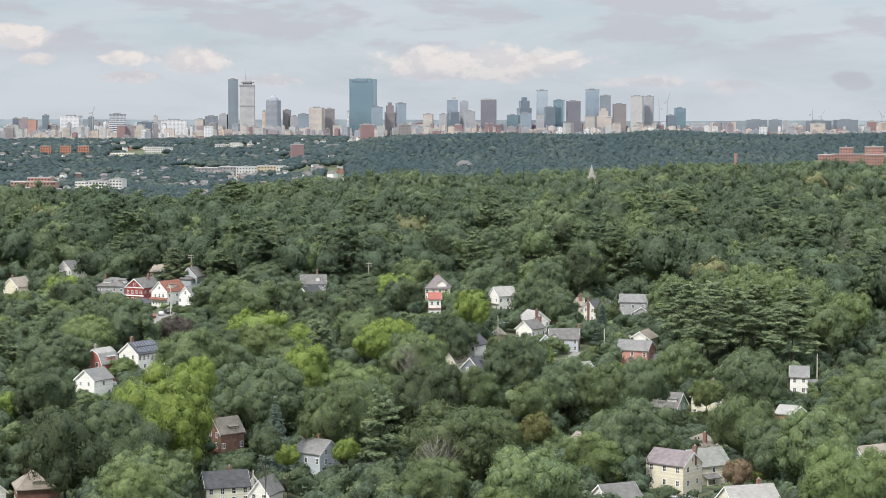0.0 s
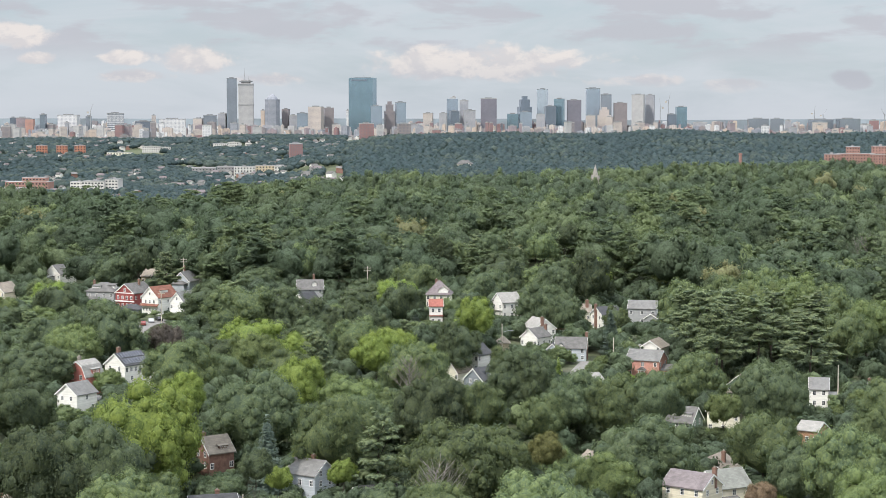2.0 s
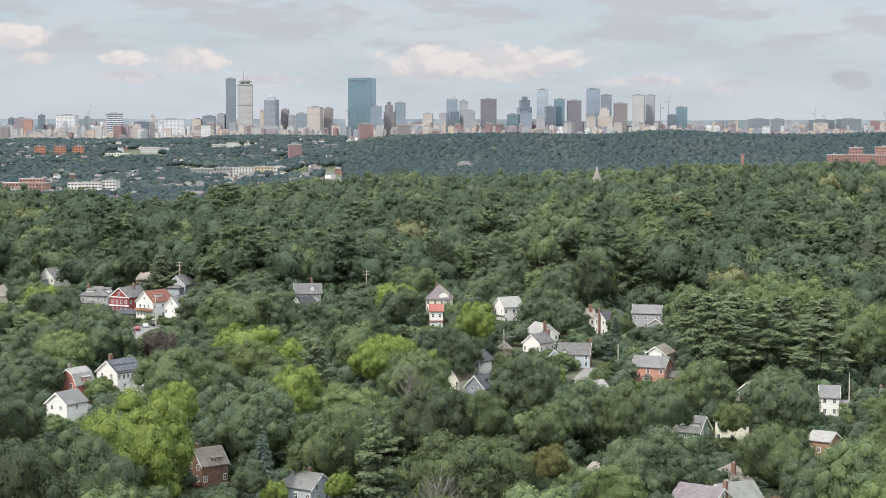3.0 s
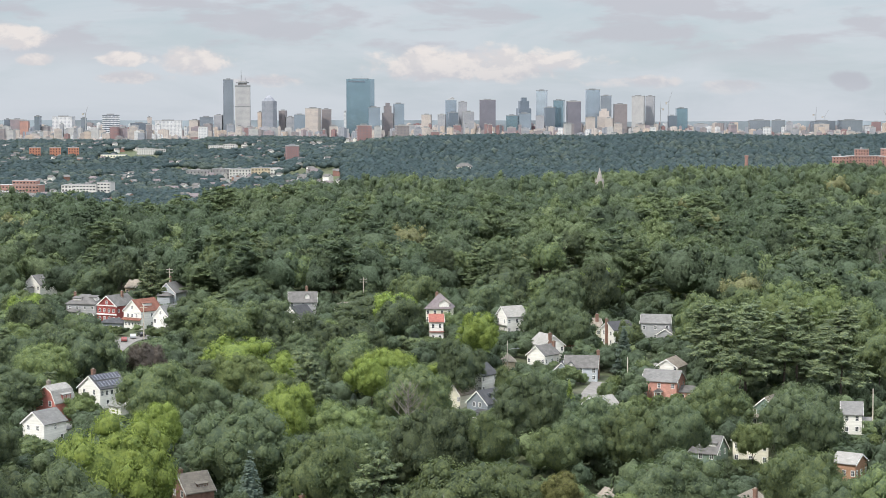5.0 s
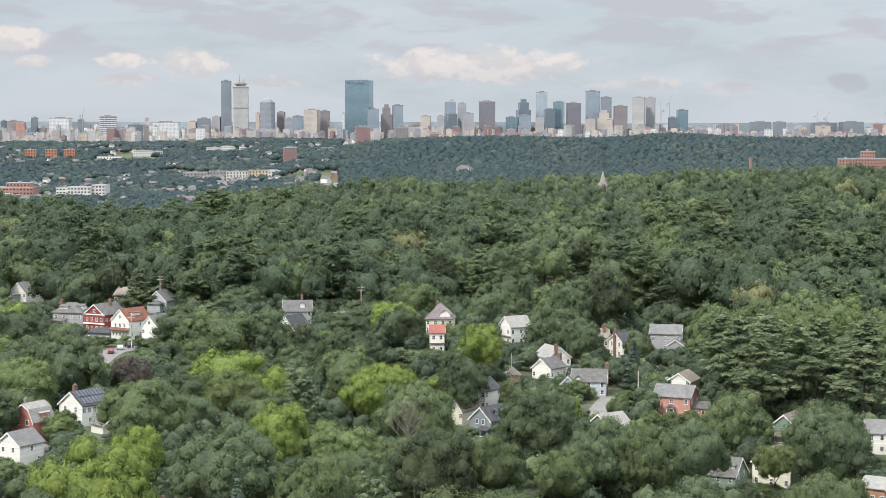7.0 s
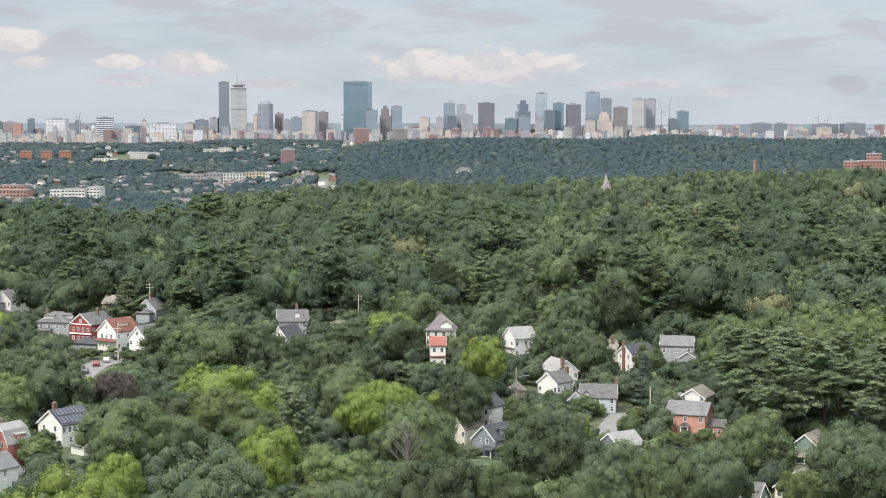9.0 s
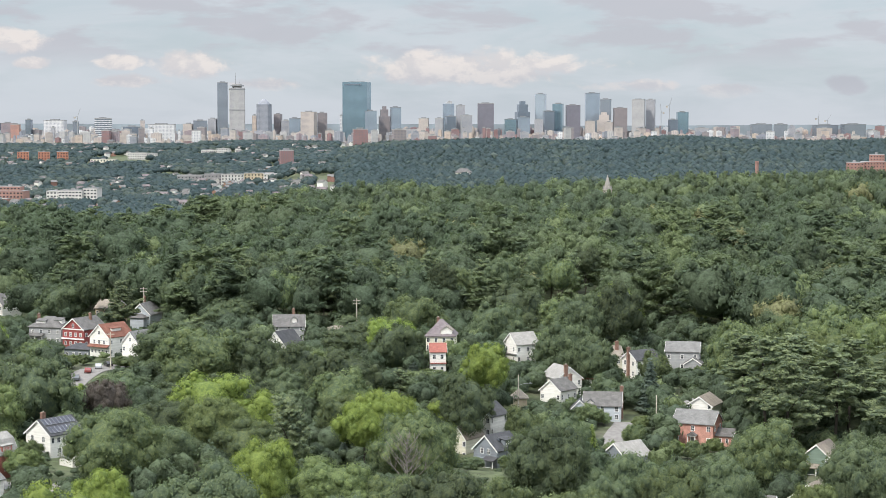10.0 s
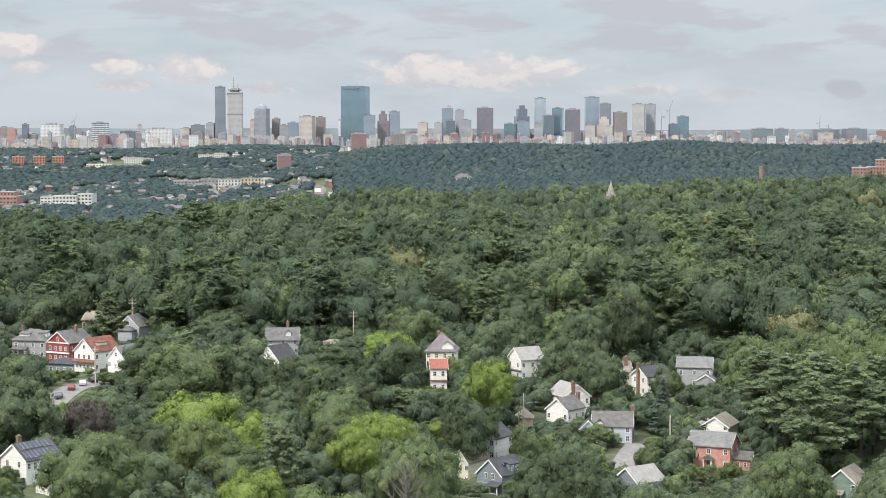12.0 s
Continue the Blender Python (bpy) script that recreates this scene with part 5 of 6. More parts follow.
# low trees and hedges between the lots
low_rng = np.random.default_rng(61)
low_spots = []
sites = np.array(HOUSES + OPEN)
for x, y, f, s in scatter(62, 352, 800, lambda y: 6.8, lambda x, y: y < edge(x) + 8):
    gap = np.hypot(sites[:, 0] - x, sites[:, 1] - y)
    if (gap < sites[:, 3] + 0.6).any() or (abs(x - 43) < 4.5 and 586 < y < 624):
        continue
    h = low_rng.uniform(5.0, 10.5)
    ahead = sites[:, 1] - y
    shut = (ahead > 0) & (ahead < 110) & (np.abs(x - sites[:, 0] * y / sites[:, 1]) < sites[:, 3] + 2.5)
    if shut.any():
        h = min(h, float((sites[shut, 2] + 1.2 + 0.125 * ahead[shut]).min()) - land(x, y))
    if h > 1.4:
        low_spots.append((x, y, h, min(4.4, 0.55 * h + 0.8) * f))
woods("shrubbery", "hedges, shrubs and low trees filling the gardens", 63, low_spots, WOODS, 100, 0.072,
      lambda r, n: r.choice((0.2, 0.3, 0.36, 0.45, 0.6, 0.78), p=(0.15, 0.3, 0.25, 0.15, 0.1, 0.05)), lambda x, y: 0.0, (3, 0), 0)


def ridge(x, y):
    return (x / y > -0.115 or y < 1180) and not (abs(x - 102 * y / 1317) < 5 and 1270 < y < 1325)


mid_spots = [(x, y, (19 + 4 * math.sin(x * 0.03 + y * 0.02)) * f, s * 0.66 * f) for x, y, f, s in scatter(4, 1090, 1560, lambda y: 11.2 + (y - 1090) * 0.002, ridge)]
woods("woodland", "wooded ridge of mixed trees behind the suburb", 6, mid_spots, WOODS, 130, 0.068,
      woodland_tone, lambda x, y: 0.2, (4, 0), 0)


def far_wooded(x, y):
    u = x / y
    if (x - 378) ** 2 / 52 ** 2 + (y - 1768) ** 2 / 24 ** 2 < 1:
        return False
    if any(abs(x - a * y / b) < 15 and 2950 < y < b + 14 for a, b in ((-131, 3300), (-68, 3350))):
        return False
    if u > -0.05:
        return y < 2720
    for a, b, w in TOWN_SITES:
        if abs(x - a * y / b) < w and b - 75 < y < b + 14:
            return False
    gap = np.abs(VALLEY[:, 0] * y / VALLEY[:, 1] - x)
    ahead = VALLEY[:, 1] - y
    if ((gap < 6) & (ahead > -6) & (ahead < VALLEY[:, 3])).any():
        return False
    return noise.noise(Vector((x * 0.013, y * 0.008, 1.7))) > -0.30


valley_rng = np.random.default_rng(41)
VALLEY = []   # small far houses: x, y, kind, open ground before them
while len(VALLEY) < 520:
    y = valley_rng.uniform(1750, 3850)
    x = valley_rng.uniform(-0.25, -0.035) * y
    if noise.noise(Vector((x * 0.006, y * 0.004, 1.7))) < 0.28:
        VALLEY.append((x, y, int(valley_rng.choice(3, p=(0.5, 0.25, 0.25))), valley_rng.choice((10, 25, 55))))
VALLEY = np.array(VALLEY)
TOWN_SITES = [(-361, 2015, 32), (-237, 2459, 40), (-288, 2470, 24), (-440, 2030, 45), (-484, 2900, 26), (-455, 3050, 30), (-353, 3150, 34), (-629, 3200, 48), (-205, 2700, 22), (-131, 3300, 20), (-68, 3350, 20)]
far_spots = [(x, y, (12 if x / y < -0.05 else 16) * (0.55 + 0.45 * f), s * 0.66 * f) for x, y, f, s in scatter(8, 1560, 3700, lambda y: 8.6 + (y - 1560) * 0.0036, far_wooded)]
woods("distant_woods", "distant woods with haze-tinted leaves and street trees towards the city", 9, far_spots, HAZED_WOODS, 10, 0.15,
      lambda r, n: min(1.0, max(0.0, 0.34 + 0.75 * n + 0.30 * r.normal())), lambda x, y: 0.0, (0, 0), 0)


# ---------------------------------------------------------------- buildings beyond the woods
# city skins: wall and window colours lifted and blued to carry distance haze
HAZED_SKINS = {
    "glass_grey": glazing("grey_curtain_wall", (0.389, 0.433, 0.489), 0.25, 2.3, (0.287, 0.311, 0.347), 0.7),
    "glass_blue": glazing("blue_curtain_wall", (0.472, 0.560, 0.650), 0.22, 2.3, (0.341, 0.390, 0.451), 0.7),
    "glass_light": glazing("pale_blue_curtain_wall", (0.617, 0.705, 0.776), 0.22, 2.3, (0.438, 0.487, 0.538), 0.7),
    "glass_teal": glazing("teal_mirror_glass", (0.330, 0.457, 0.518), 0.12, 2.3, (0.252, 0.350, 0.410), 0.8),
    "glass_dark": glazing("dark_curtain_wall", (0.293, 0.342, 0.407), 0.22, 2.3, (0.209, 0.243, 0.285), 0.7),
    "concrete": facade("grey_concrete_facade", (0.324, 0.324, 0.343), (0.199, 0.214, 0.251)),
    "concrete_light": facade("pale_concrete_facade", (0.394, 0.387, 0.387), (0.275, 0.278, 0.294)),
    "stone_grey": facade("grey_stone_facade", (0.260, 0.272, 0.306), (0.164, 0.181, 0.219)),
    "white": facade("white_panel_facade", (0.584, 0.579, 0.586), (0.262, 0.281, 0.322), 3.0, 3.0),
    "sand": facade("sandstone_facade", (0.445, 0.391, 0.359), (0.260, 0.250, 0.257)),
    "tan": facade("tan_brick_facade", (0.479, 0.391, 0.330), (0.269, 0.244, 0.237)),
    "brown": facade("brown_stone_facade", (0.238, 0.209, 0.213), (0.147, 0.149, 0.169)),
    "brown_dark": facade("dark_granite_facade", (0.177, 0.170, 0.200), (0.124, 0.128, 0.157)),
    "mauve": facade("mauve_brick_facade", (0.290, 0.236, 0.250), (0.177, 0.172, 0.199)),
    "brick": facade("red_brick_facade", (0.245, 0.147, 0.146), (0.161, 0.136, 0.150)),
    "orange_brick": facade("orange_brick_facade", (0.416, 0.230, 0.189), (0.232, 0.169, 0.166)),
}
PLANT = surface("roof_plant_metal", (0.20, 0.21, 0.22), 0.7, 0.15, 0.2)
FLAT_ROOF = surface("pale_roof_membrane", (0.34, 0.335, 0.33), 0.9, 0.12, 0.1, 0.2)
LOOKS = {"glass_grey": "grey glass", "glass_blue": "blue glass", "glass_light": "pale blue glass", "glass_teal": "teal mirror glass", "glass_dark": "dark glass", "concrete": "grey concrete",
         "concrete_light": "pale concrete", "stone_grey": "grey stone", "white": "white panelled", "sand": "sandstone coloured", "tan": "tan brick", "brown": "brown stone", "brown_dark": "dark granite",
         "mauve": "mauve brick", "brick": "red brick", "orange_brick": "orange brick"}


def octagon(w, d, cut):
    return [(-w / 2 + cut, -d / 2), (w / 2 - cut, -d / 2), (w / 2, -d / 2 + cut), (w / 2, d / 2 - cut), (w / 2 - cut, d / 2), (-w / 2 + cut, d / 2), (-w / 2, d / 2 - cut), (-w / 2, -d / 2 + cut)]


def upright(outline, z0, z1, shrink=1.0, bm=None):
    bm = bm or bmesh.new()
    a = [bm.verts.new((x, y, z0)) for x, y in outline]
    b = [bm.verts.new((x * shrink, y * shrink, z1)) for x, y in outline]
    n = len(outline)
    for i in range(n):
        bm.faces.new((a[i], a[(i + 1) % n], b[(i + 1) % n], b[i]))
    bm.faces.new(a[::-1])
    bm.faces.new(b)
    return bm


def tower(form, skin, x, y, wide, top, turn=None, group="towers of the skyline"):
    """A far building with its roofline; top is the height of its parapet."""
    base = float(land(x, y)) - 3
    h = top - base
    if turn is None:
        turn = (x * 7.3) % 30 - 15
    c, s = abs(math.cos(radians(turn))), abs(math.sin(radians(turn)))
    deep = min(wide * 0.8, 30)
    w = max((wide - deep * s) / c, wide * 0.55)
    label = {"slab_tower": "slender dark grey glass skyscraper", "crowned_tower": "pale square skyscraper with a mast and ringed crown", "domed_tower": "grey stone tower with a domed crown",
             "teal_tower": "tall slab skyscraper of teal mirror glass", "stepped_tower": LOOKS[skin] + " tower stepping back to its top", "peaked_tower": "blue glass tower with a white peaked crown",
             "banded_tower": LOOKS[skin] + " office block with level window bands"}.get(form, LOOKS[skin] + (" high-rise in the distant skyline" if h > 45 else " building in the distant city"))
    ob = thing("skyscraper" if h > 60 else "city_building", pose(x, y, base, 0, 0, turn), label, "skyscraper" if h > 60 else "building", group)
    m = HAZED_SKINS[skin]
    rect = [(-w / 2, -deep / 2), (w / 2, -deep / 2), (w / 2, deep / 2), (-w / 2, deep / 2)]
    if form == "stepped_tower":
        for k, (f, z0, z1) in enumerate(((1.0, 0, h * 0.80), (0.72, h * 0.80, h), (0.40, h, h * 1.09))):
            part("tier", upright([(px * f, py * f) for px, py in rect], z0, z1), m, ob)
    elif form == "domed_tower":
        part("body", upright(octagon(w, deep, w * 0.22), 0, h), m, ob)
        part("crown", upright(octagon(w * 0.8, deep * 0.8, w * 0.2), h, h + w * 0.18, 0.72, upright(octagon(w * 0.56, deep * 0.56, w * 0.15), h + w * 0.18, h + w * 0.36, 0.3)), m, ob)
    elif form == "crowned_tower":
        part("body", upright(octagon(w, deep, 1.5), 0, h), m, ob)
        for z0, z1 in ((0.60, 0.615), (0.96, 0.985)):
            part("mechanical_band", boxes((-w / 2 - 0.3, w / 2 + 0.3, -deep / 2 - 0.3, deep / 2 + 0.3, h * z0, h * z1)), PLANT, ob)
        part("crown", upright(octagon(w * 0.6, deep * 0.6, 3), h, h + 8), FLAT_ROOF, ob)
        part("observation_ring", upright(octagon(w * 0.86, deep * 0.86, 4), h + 3.5, h + 5.5), PLANT, ob)
        part("mast", tube([(-3, 0, h + 8), (-3, 0, h + 20), (-3, 0, h + 33)], [1.3, 0.8, 0.3], 6), STEEL, ob)
        part("mast", tube([(6, 0, h + 8), (6, 0, h + 17)], [0.7, 0.3], 6), STEEL, ob)
    elif form == "teal_tower":
        skew = [(-w / 2, -deep / 2 - 3), (w / 2 - 8, -deep / 2), (w / 2, deep / 2 - 3), (-w / 2 + 8, deep / 2)]
        part("body", upright(skew, 0, h), m, ob)
        part("crown_band", boxes((-w * 0.42, w * 0.16, -deep / 2 - 3.2, -deep / 2 + 2, h - 6.5, h - 3.8)), HAZED_SKINS["glass_dark"], ob)
        part("roof_plant", boxes((-w * 0.3, w * 0.3, -deep * 0.2, deep * 0.3, h, h + 1.5)), PLANT, ob)
        part("mast", tube([(2, 0, h), (2, 0, h + 7)], [0.5, 0.2], 5), STEEL, ob)
    elif form == "peaked_tower":
        part("body", upright(rect, 0, h), m, ob)
        part("crown", prism([(-w * 0.35, h), (w * 0.1, h + 7), (w * 0.32, h + 5), (w * 0.32, h)], -deep * 0.3, deep * 0.3, "y"), FLAT_ROOF, ob)
    else:
        part("body", upright(rect, 0, h), m, ob)
        part("parapet", boxes((-w / 2 - 0.3, w / 2 + 0.3, -deep / 2 - 0.3, deep / 2 + 0.3, h, h + 1.0)), PLANT if "glass" in skin else FLAT_ROOF, ob)
        part("roof_plant", boxes((-w * 0.25, w * 0.2, -deep * 0.2, deep * 0.25, h + 1.0, h + 3.2)), PLANT, ob)
        if form == "banded_tower":
            n = max(3, int(h / 4.2))
            for k in range(n):
                part("window_band", boxes((-w / 2 - 0.15, w / 2 + 0.15, -deep / 2 - 0.15, deep / 2 + 0.15, (k + 0.45) * h / n, (k + 0.85) * h / n)), HAZED_SKINS["glass_dark"], ob)
    return ob


BACK_BAY = (
    ("slab_tower", "glass_grey", -474, 24, 159), ("crowned_tower", "concrete_light", -441, 37, 148), ("tower", "tan", -402, 10, 87), ("domed_tower", "stone_grey", -380, 33, 112),
    ("tower", "brown", -353, 18, 90), ("tower", "concrete", -335, 19, 76), ("tower", "glass_blue", -314, 25, 81), ("tower", "sand", -283, 34, 95), ("tower", "brown", -256, 23, 93),
    ("tower", "white", -291, 29, 67), ("teal_tower", "glass_teal", -179, 61, 160), ("tower", "glass_blue", -149, 28, 97), ("stepped_tower", "brown", -120, 25, 101), ("tower", "glass_blue", -95, 25, 105),
    ("tower", "white", -213, 6, 87))
WEST_END = (
    ("tower", "glass_dark", -966, 18, 71), ("tower", "mauve", -942, 32, 71), ("tower", "orange_brick", -923, 19, 68), ("tower", "glass_dark", -891, 14, 78), ("tower", "white", -841, 46, 77),
    ("tower", "glass_grey", -794, 15, 74), ("banded_tower", "white", -732, 42, 81), ("tower", "glass_dark", -667, 41, 63), ("tower", "sand", -650, 11, 76), ("tower", "white", -606, 58, 68),
    ("tower", "sand", -546, 23, 69), ("tower", "glass_grey", -519, 32, 76), ("tower", "concrete", -496, 19, 80), ("tower", "sand", -450, 25, 58), ("tower", "brick", -425, 25, 53))
DOWNTOWN = (
    ("tower", "sand", -36, 25, 81), ("tower", "concrete", 1, 20, 81), ("peaked_tower", "glass_blue", 23, 28, 117), ("tower", "concrete", 52, 21, 112), ("banded_tower", "glass_dark", 28, 25, 86),
    ("tower", "concrete", 65, 29, 88), ("tower", "brown_dark", 113, 39, 117), ("stepped_tower", "glass_dark", 201, 36, 115), ("tower", "glass_light", 247, 29, 140), ("tower", "glass_dark", 262, 27, 98),
    ("tower", "glass_teal", 288, 29, 116), ("tower", "brown_dark", 323, 34, 113), ("tower", "glass_blue", 372, 34, 142), ("tower", "glass_grey", 404, 29, 127), ("tower", "brown", 438, 32, 106),
    ("tower", "concrete_light", 481, 35, 126), ("tower", "concrete", 514, 25, 126), ("tower", "glass_teal", 582, 27, 96), ("tower", "glass_dark", 558, 21, 78))
HARBOUR = (
    ("tower", "glass_teal", 170, 29, 79), ("tower", "glass_blue", 200, 31, 84), ("tower", "concrete", 236, 21, 78), ("tower", "sand", 356, 22, 75), ("stepped_tower", "sand", 392, 34, 90),
    ("tower", "sand", 403, 21, 72), ("tower", "glass_grey", 762, 49, 67), ("tower", "glass_grey", 806, 36, 67), ("tower", "concrete", 839, 18, 63), ("tower", "glass_grey", 916, 58, 65),
    ("tower", "sand", 910, 36, 58), ("tower", "glass_grey", 977, 55, 67), ("tower", "brick", 1048, 27, 63), ("tower", "white", 1023, 24, 53), ("tower", "concrete", 622, 35, 58))
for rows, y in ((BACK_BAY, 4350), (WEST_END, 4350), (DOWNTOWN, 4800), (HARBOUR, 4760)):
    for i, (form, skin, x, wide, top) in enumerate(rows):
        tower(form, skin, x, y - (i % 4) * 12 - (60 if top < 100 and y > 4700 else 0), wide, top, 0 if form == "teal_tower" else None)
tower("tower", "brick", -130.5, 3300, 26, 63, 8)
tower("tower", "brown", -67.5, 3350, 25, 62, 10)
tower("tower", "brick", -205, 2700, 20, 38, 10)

# low blocks fill the city's floor
lots = np.random.default_rng(31)
skins = ("sand", "brick", "concrete", "white", "brown", "tan", "mauve", "stone_grey", "concrete_light", "sand")
for i in range(200):
    y = lots.uniform(3780, 4350)
    x = lots.uniform(-0.235, 0.25) * y
    lift = 6 + 30 * lots.uniform() ** 2 * (0.75 if x > 650 else 1.0)
    tower("tower", skins[int(lots.integers(10))], x, y, lots.uniform(5, 20), float(land(x, y)) + lift, lots.uniform(-20, 20), "low blocks of the city")
# those farther off stand too close together to be told apart
bm = bmesh.new()
for i in range(1500):
    near = i < 1150
    y = lots.uniform(3850, 4760) if near else lots.uniform(4790, 4880)
    x = lots.uniform(-0.24, 0.25) * y
    g = float(land(x, y))
    top = g + 5 + 24 * lots.uniform() ** 2.4 * (0.6 if x > 650 else 1.0) if near else 50 + 12 * lots.uniform() ** 2
    w, d, a = lots.uniform(3, 15) if i % 5 else lots.uniform(12, 26), lots.uniform(5, 14), lots.uniform(-0.5, 0.5)
    k = int(lots.integers(10))
    for f, z0, z1 in ((1.0, g - 3, top), (0.4, top, top + lots.uniform(0.8, 2.2))):
        outline = [(x + f * (px * math.cos(a) - py * math.sin(a)), y + f * (px * math.sin(a) + py * math.cos(a))) for px, py in ((-w / 2, -d / 2), (w / 2, -d / 2), (w / 2, d / 2), (-w / 2, d / 2))]
        first = len(bm.faces)
        upright(outline, z0, z1, 1.0, bm)
        bm.faces.ensure_lookup_table()
        for face in bm.faces[first:]:
            face.material_index = k
blocks = mesh_of("city_blocks", bm, HAZED_SKINS[skins[0]])
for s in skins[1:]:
    blocks.materials.append(HAZED_SKINS[s])
tagged(new("city_blocks", blocks), "crowded low blocks of the far city", "buildings", kind="stuff")


def crane(x, y, top, turn, jib):
    base = float(land(x, y)) - 2
    h = top - base
    ob = thing("tower_crane", pose(x, y, base, 0, 0, turn), "slim steel tower crane over a building site", "crane", "tower cranes")
    part("mast", tube([(0, 0, 0), (0, 0, h * 0.78)], [1.1, 1.0], 4), STEEL, ob)
    part("jib", tube([(-6, 0, h * 0.76), (0, 0, h * 0.78), (jib, 0, h)], [0.9, 0.9, 0.3], 4), STEEL, ob)
    part("counterweight", boxes((-8, -4, -1.2, 1.2, h * 0.72, h * 0.77)), CONCRETE, ob)


crane(556, 4770, 138, 0, 8)
crane(536, 4770, 118, 180, 2)
crane(912, 4750, 99, 0, 2)
crane(934, 4750, 92, 0, 9)
crane(-783, 4300, 103, 0, 6)
crane(1084, 4750, 92, 180, 8)

# low hills along the horizon, with haze in their colour
bm = bmesh.new()
prev = None
for k in range(121):
    x = -2400 + 40 * k
    top = 63.5 + 4.5 * noise.noise(Vector((x * 0.0016, 2.0, 0))) + (4.0 if x < 250 else 0.5)
    col = [bm.verts.new((x, 4930, 20)), bm.verts.new((x, 4938, top)), bm.verts.new((x, 4985, top - 6)), bm.verts.new((x, 4988, 20))]
    if prev:
        for i in range(3):
            bm.faces.new((prev[i], col[i], col[i + 1], prev[i + 1]))
    prev = col
tagged(new("backdrop", mesh_of("backdrop", bm, HAZED_HILL)), "low wooded hills on the horizon, tinted blue-grey with haze", "hills", kind="structure")


# ---------------------------------------------------------------- larger buildings in the valley and the woods
def block(name, x, y, top, turn, label, pieces, material, window_size=None, count=(0, 0)):
    """A flat-roofed building of boxes (x0, x1, y0, y1, height) with windows built on its front."""
    base = float(land(x, y)) - 2
    ob = thing(name, pose(x, y, base, 0, 0, turn), label, "building", "large buildings beyond the woods")
    h = top - base
    for k, (x0, x1, y0, y1, f) in enumerate(pieces):
        body = part("wing", boxes((x0, x1, y0, y1, 0, h * f)), material, ob)
        part("parapet", boxes((x0 - 0.3, x1 + 0.3, y0 - 0.3, y1 + 0.3, h * f, h * f + 0.4)), FLAT_ROOF, body)
        part("roof_unit", boxes((x0 * 0.6 + x1 * 0.4, x0 * 0.45 + x1 * 0.55, y0 * 0.4 + y1 * 0.6, y0 * 0.2 + y1 * 0.8, h * f + 0.4, h * f + 1.9)), OFFGREY, body)
        if window_size:
            nx = max(1, int((x1 - x0) / count[0]))
            nz = max(1, int(h * f / count[1]))
            me = mesh_of("window", boxes((-window_size[0] / 2, window_size[0] / 2, -0.15, 0, -window_size[1] / 2, window_size[1] / 2)), PANE)
            for i in range(nx):
                for j in range(nz):
                    z = h * f - (j + 0.55) * count[1]
                    if z > 2 and h * f - z < 15:
                        part("window", me, None, body, at=pose(x0 + (i + 0.5) * (x1 - x0) / nx, y0, z))
    return ob


OFFWHITE = surface("off_white_render", (0.56, 0.545, 0.52), 0.85, 0.08, 0.1, 0.15)
OFFGREY = surface("grey_render", (0.26, 0.255, 0.255), 0.85, 0.1, 0.1, 0.15)
REDBRICK = surface("red_brick", (0.310, 0.180, 0.150), 0.9, 0.12, 0.3, 0.12)
block("office_building", -361, 2015, 10.5, -8, "white four-storey office building with dark windows", ((-12, 12, -8, 8, 1.0), (12, 26, -4, 12, 1.12), (-26, -12, -2, 12, 0.95)), OFFWHITE, (2.0, 1.3), (3.3, 3.2))
block("apartment_building", -250, 2459, 14.0, 6, "white apartment building with rows of square windows", ((-15, 12, -8, 8, 0.97),), OFFWHITE, (1.5, 1.7), (3.6, 3.6))
block("apartment_building", -226, 2463, 14.6, 6, "tan brick apartment building with square windows", ((-12, 12, -5, 9, 1.0),), WALL["tan"], (1.5, 1.7), (3.6, 3.6))
block("apartment_building", -203, 2460, 14.2, 6, "white end block of the apartment row", ((-11, 12, -8, 8, 0.97),), OFFWHITE, (1.5, 1.7), (3.6, 3.6))
block("warehouse", -294, 2475, 12.5, 4, "long grey warehouse behind trees", ((-26, 4, -10, 10, 0.95), (6, 28, -8, 10, 1.04)), OFFGREY, (1.4, 1.2), (4.2, 4.0))
block("factory_building", -434, 2035, 12.0, -6, "low brick factory with pale stepped roofs", ((-22, 24, -10, 10, 0.85), (-5, 20, -6, 6, 1.1), (-40, 12, -26, -12, 0.45)), REDBRICK, (1.8, 1.3), (3.4, 3.6))
block("factory_building", -452, 1985, 4.5, -4, "low white-roofed industrial shed", ((-34, 26, -10, 10, 1.0),), OFFGREY)
block("school_building", -484, 2900, 22.5, -4, "long cream institutional building", ((-18, 18, -6, 6, 1.0),), WALL["ivory"], (1.8, 2.0), (4.2, 4.0))
block("apartment_building", -455, 3050, 29, 5, "white terraced apartment building", ((-18, 10, -7, 7, 1.0), (10, 26, -5, 8, 0.9)), OFFWHITE, (1.5, 1.3), (3.2, 3.4))
block("apartment_building", -353, 3150, 33, -6, "white stepped building on the valley side", ((-20, 6, -7, 7, 0.9), (4, 22, -5, 8, 1.1)), OFFWHITE, (1.5, 1.3), (3.2, 3.4))
ORANGE = surface("orange_brick", (0.42, 0.190, 0.125), 0.9, 0.1, 0.3, 0.1)
for x in (-600, -570, -543):
    block("apartment_building", x, 2900, 33 + (x % 3) * 0.5, 10, "small orange brick apartment block", ((-8, 8, -6, 6, 1.0),), ORANGE, (1.6, 1.8), (3.6, 3.8))
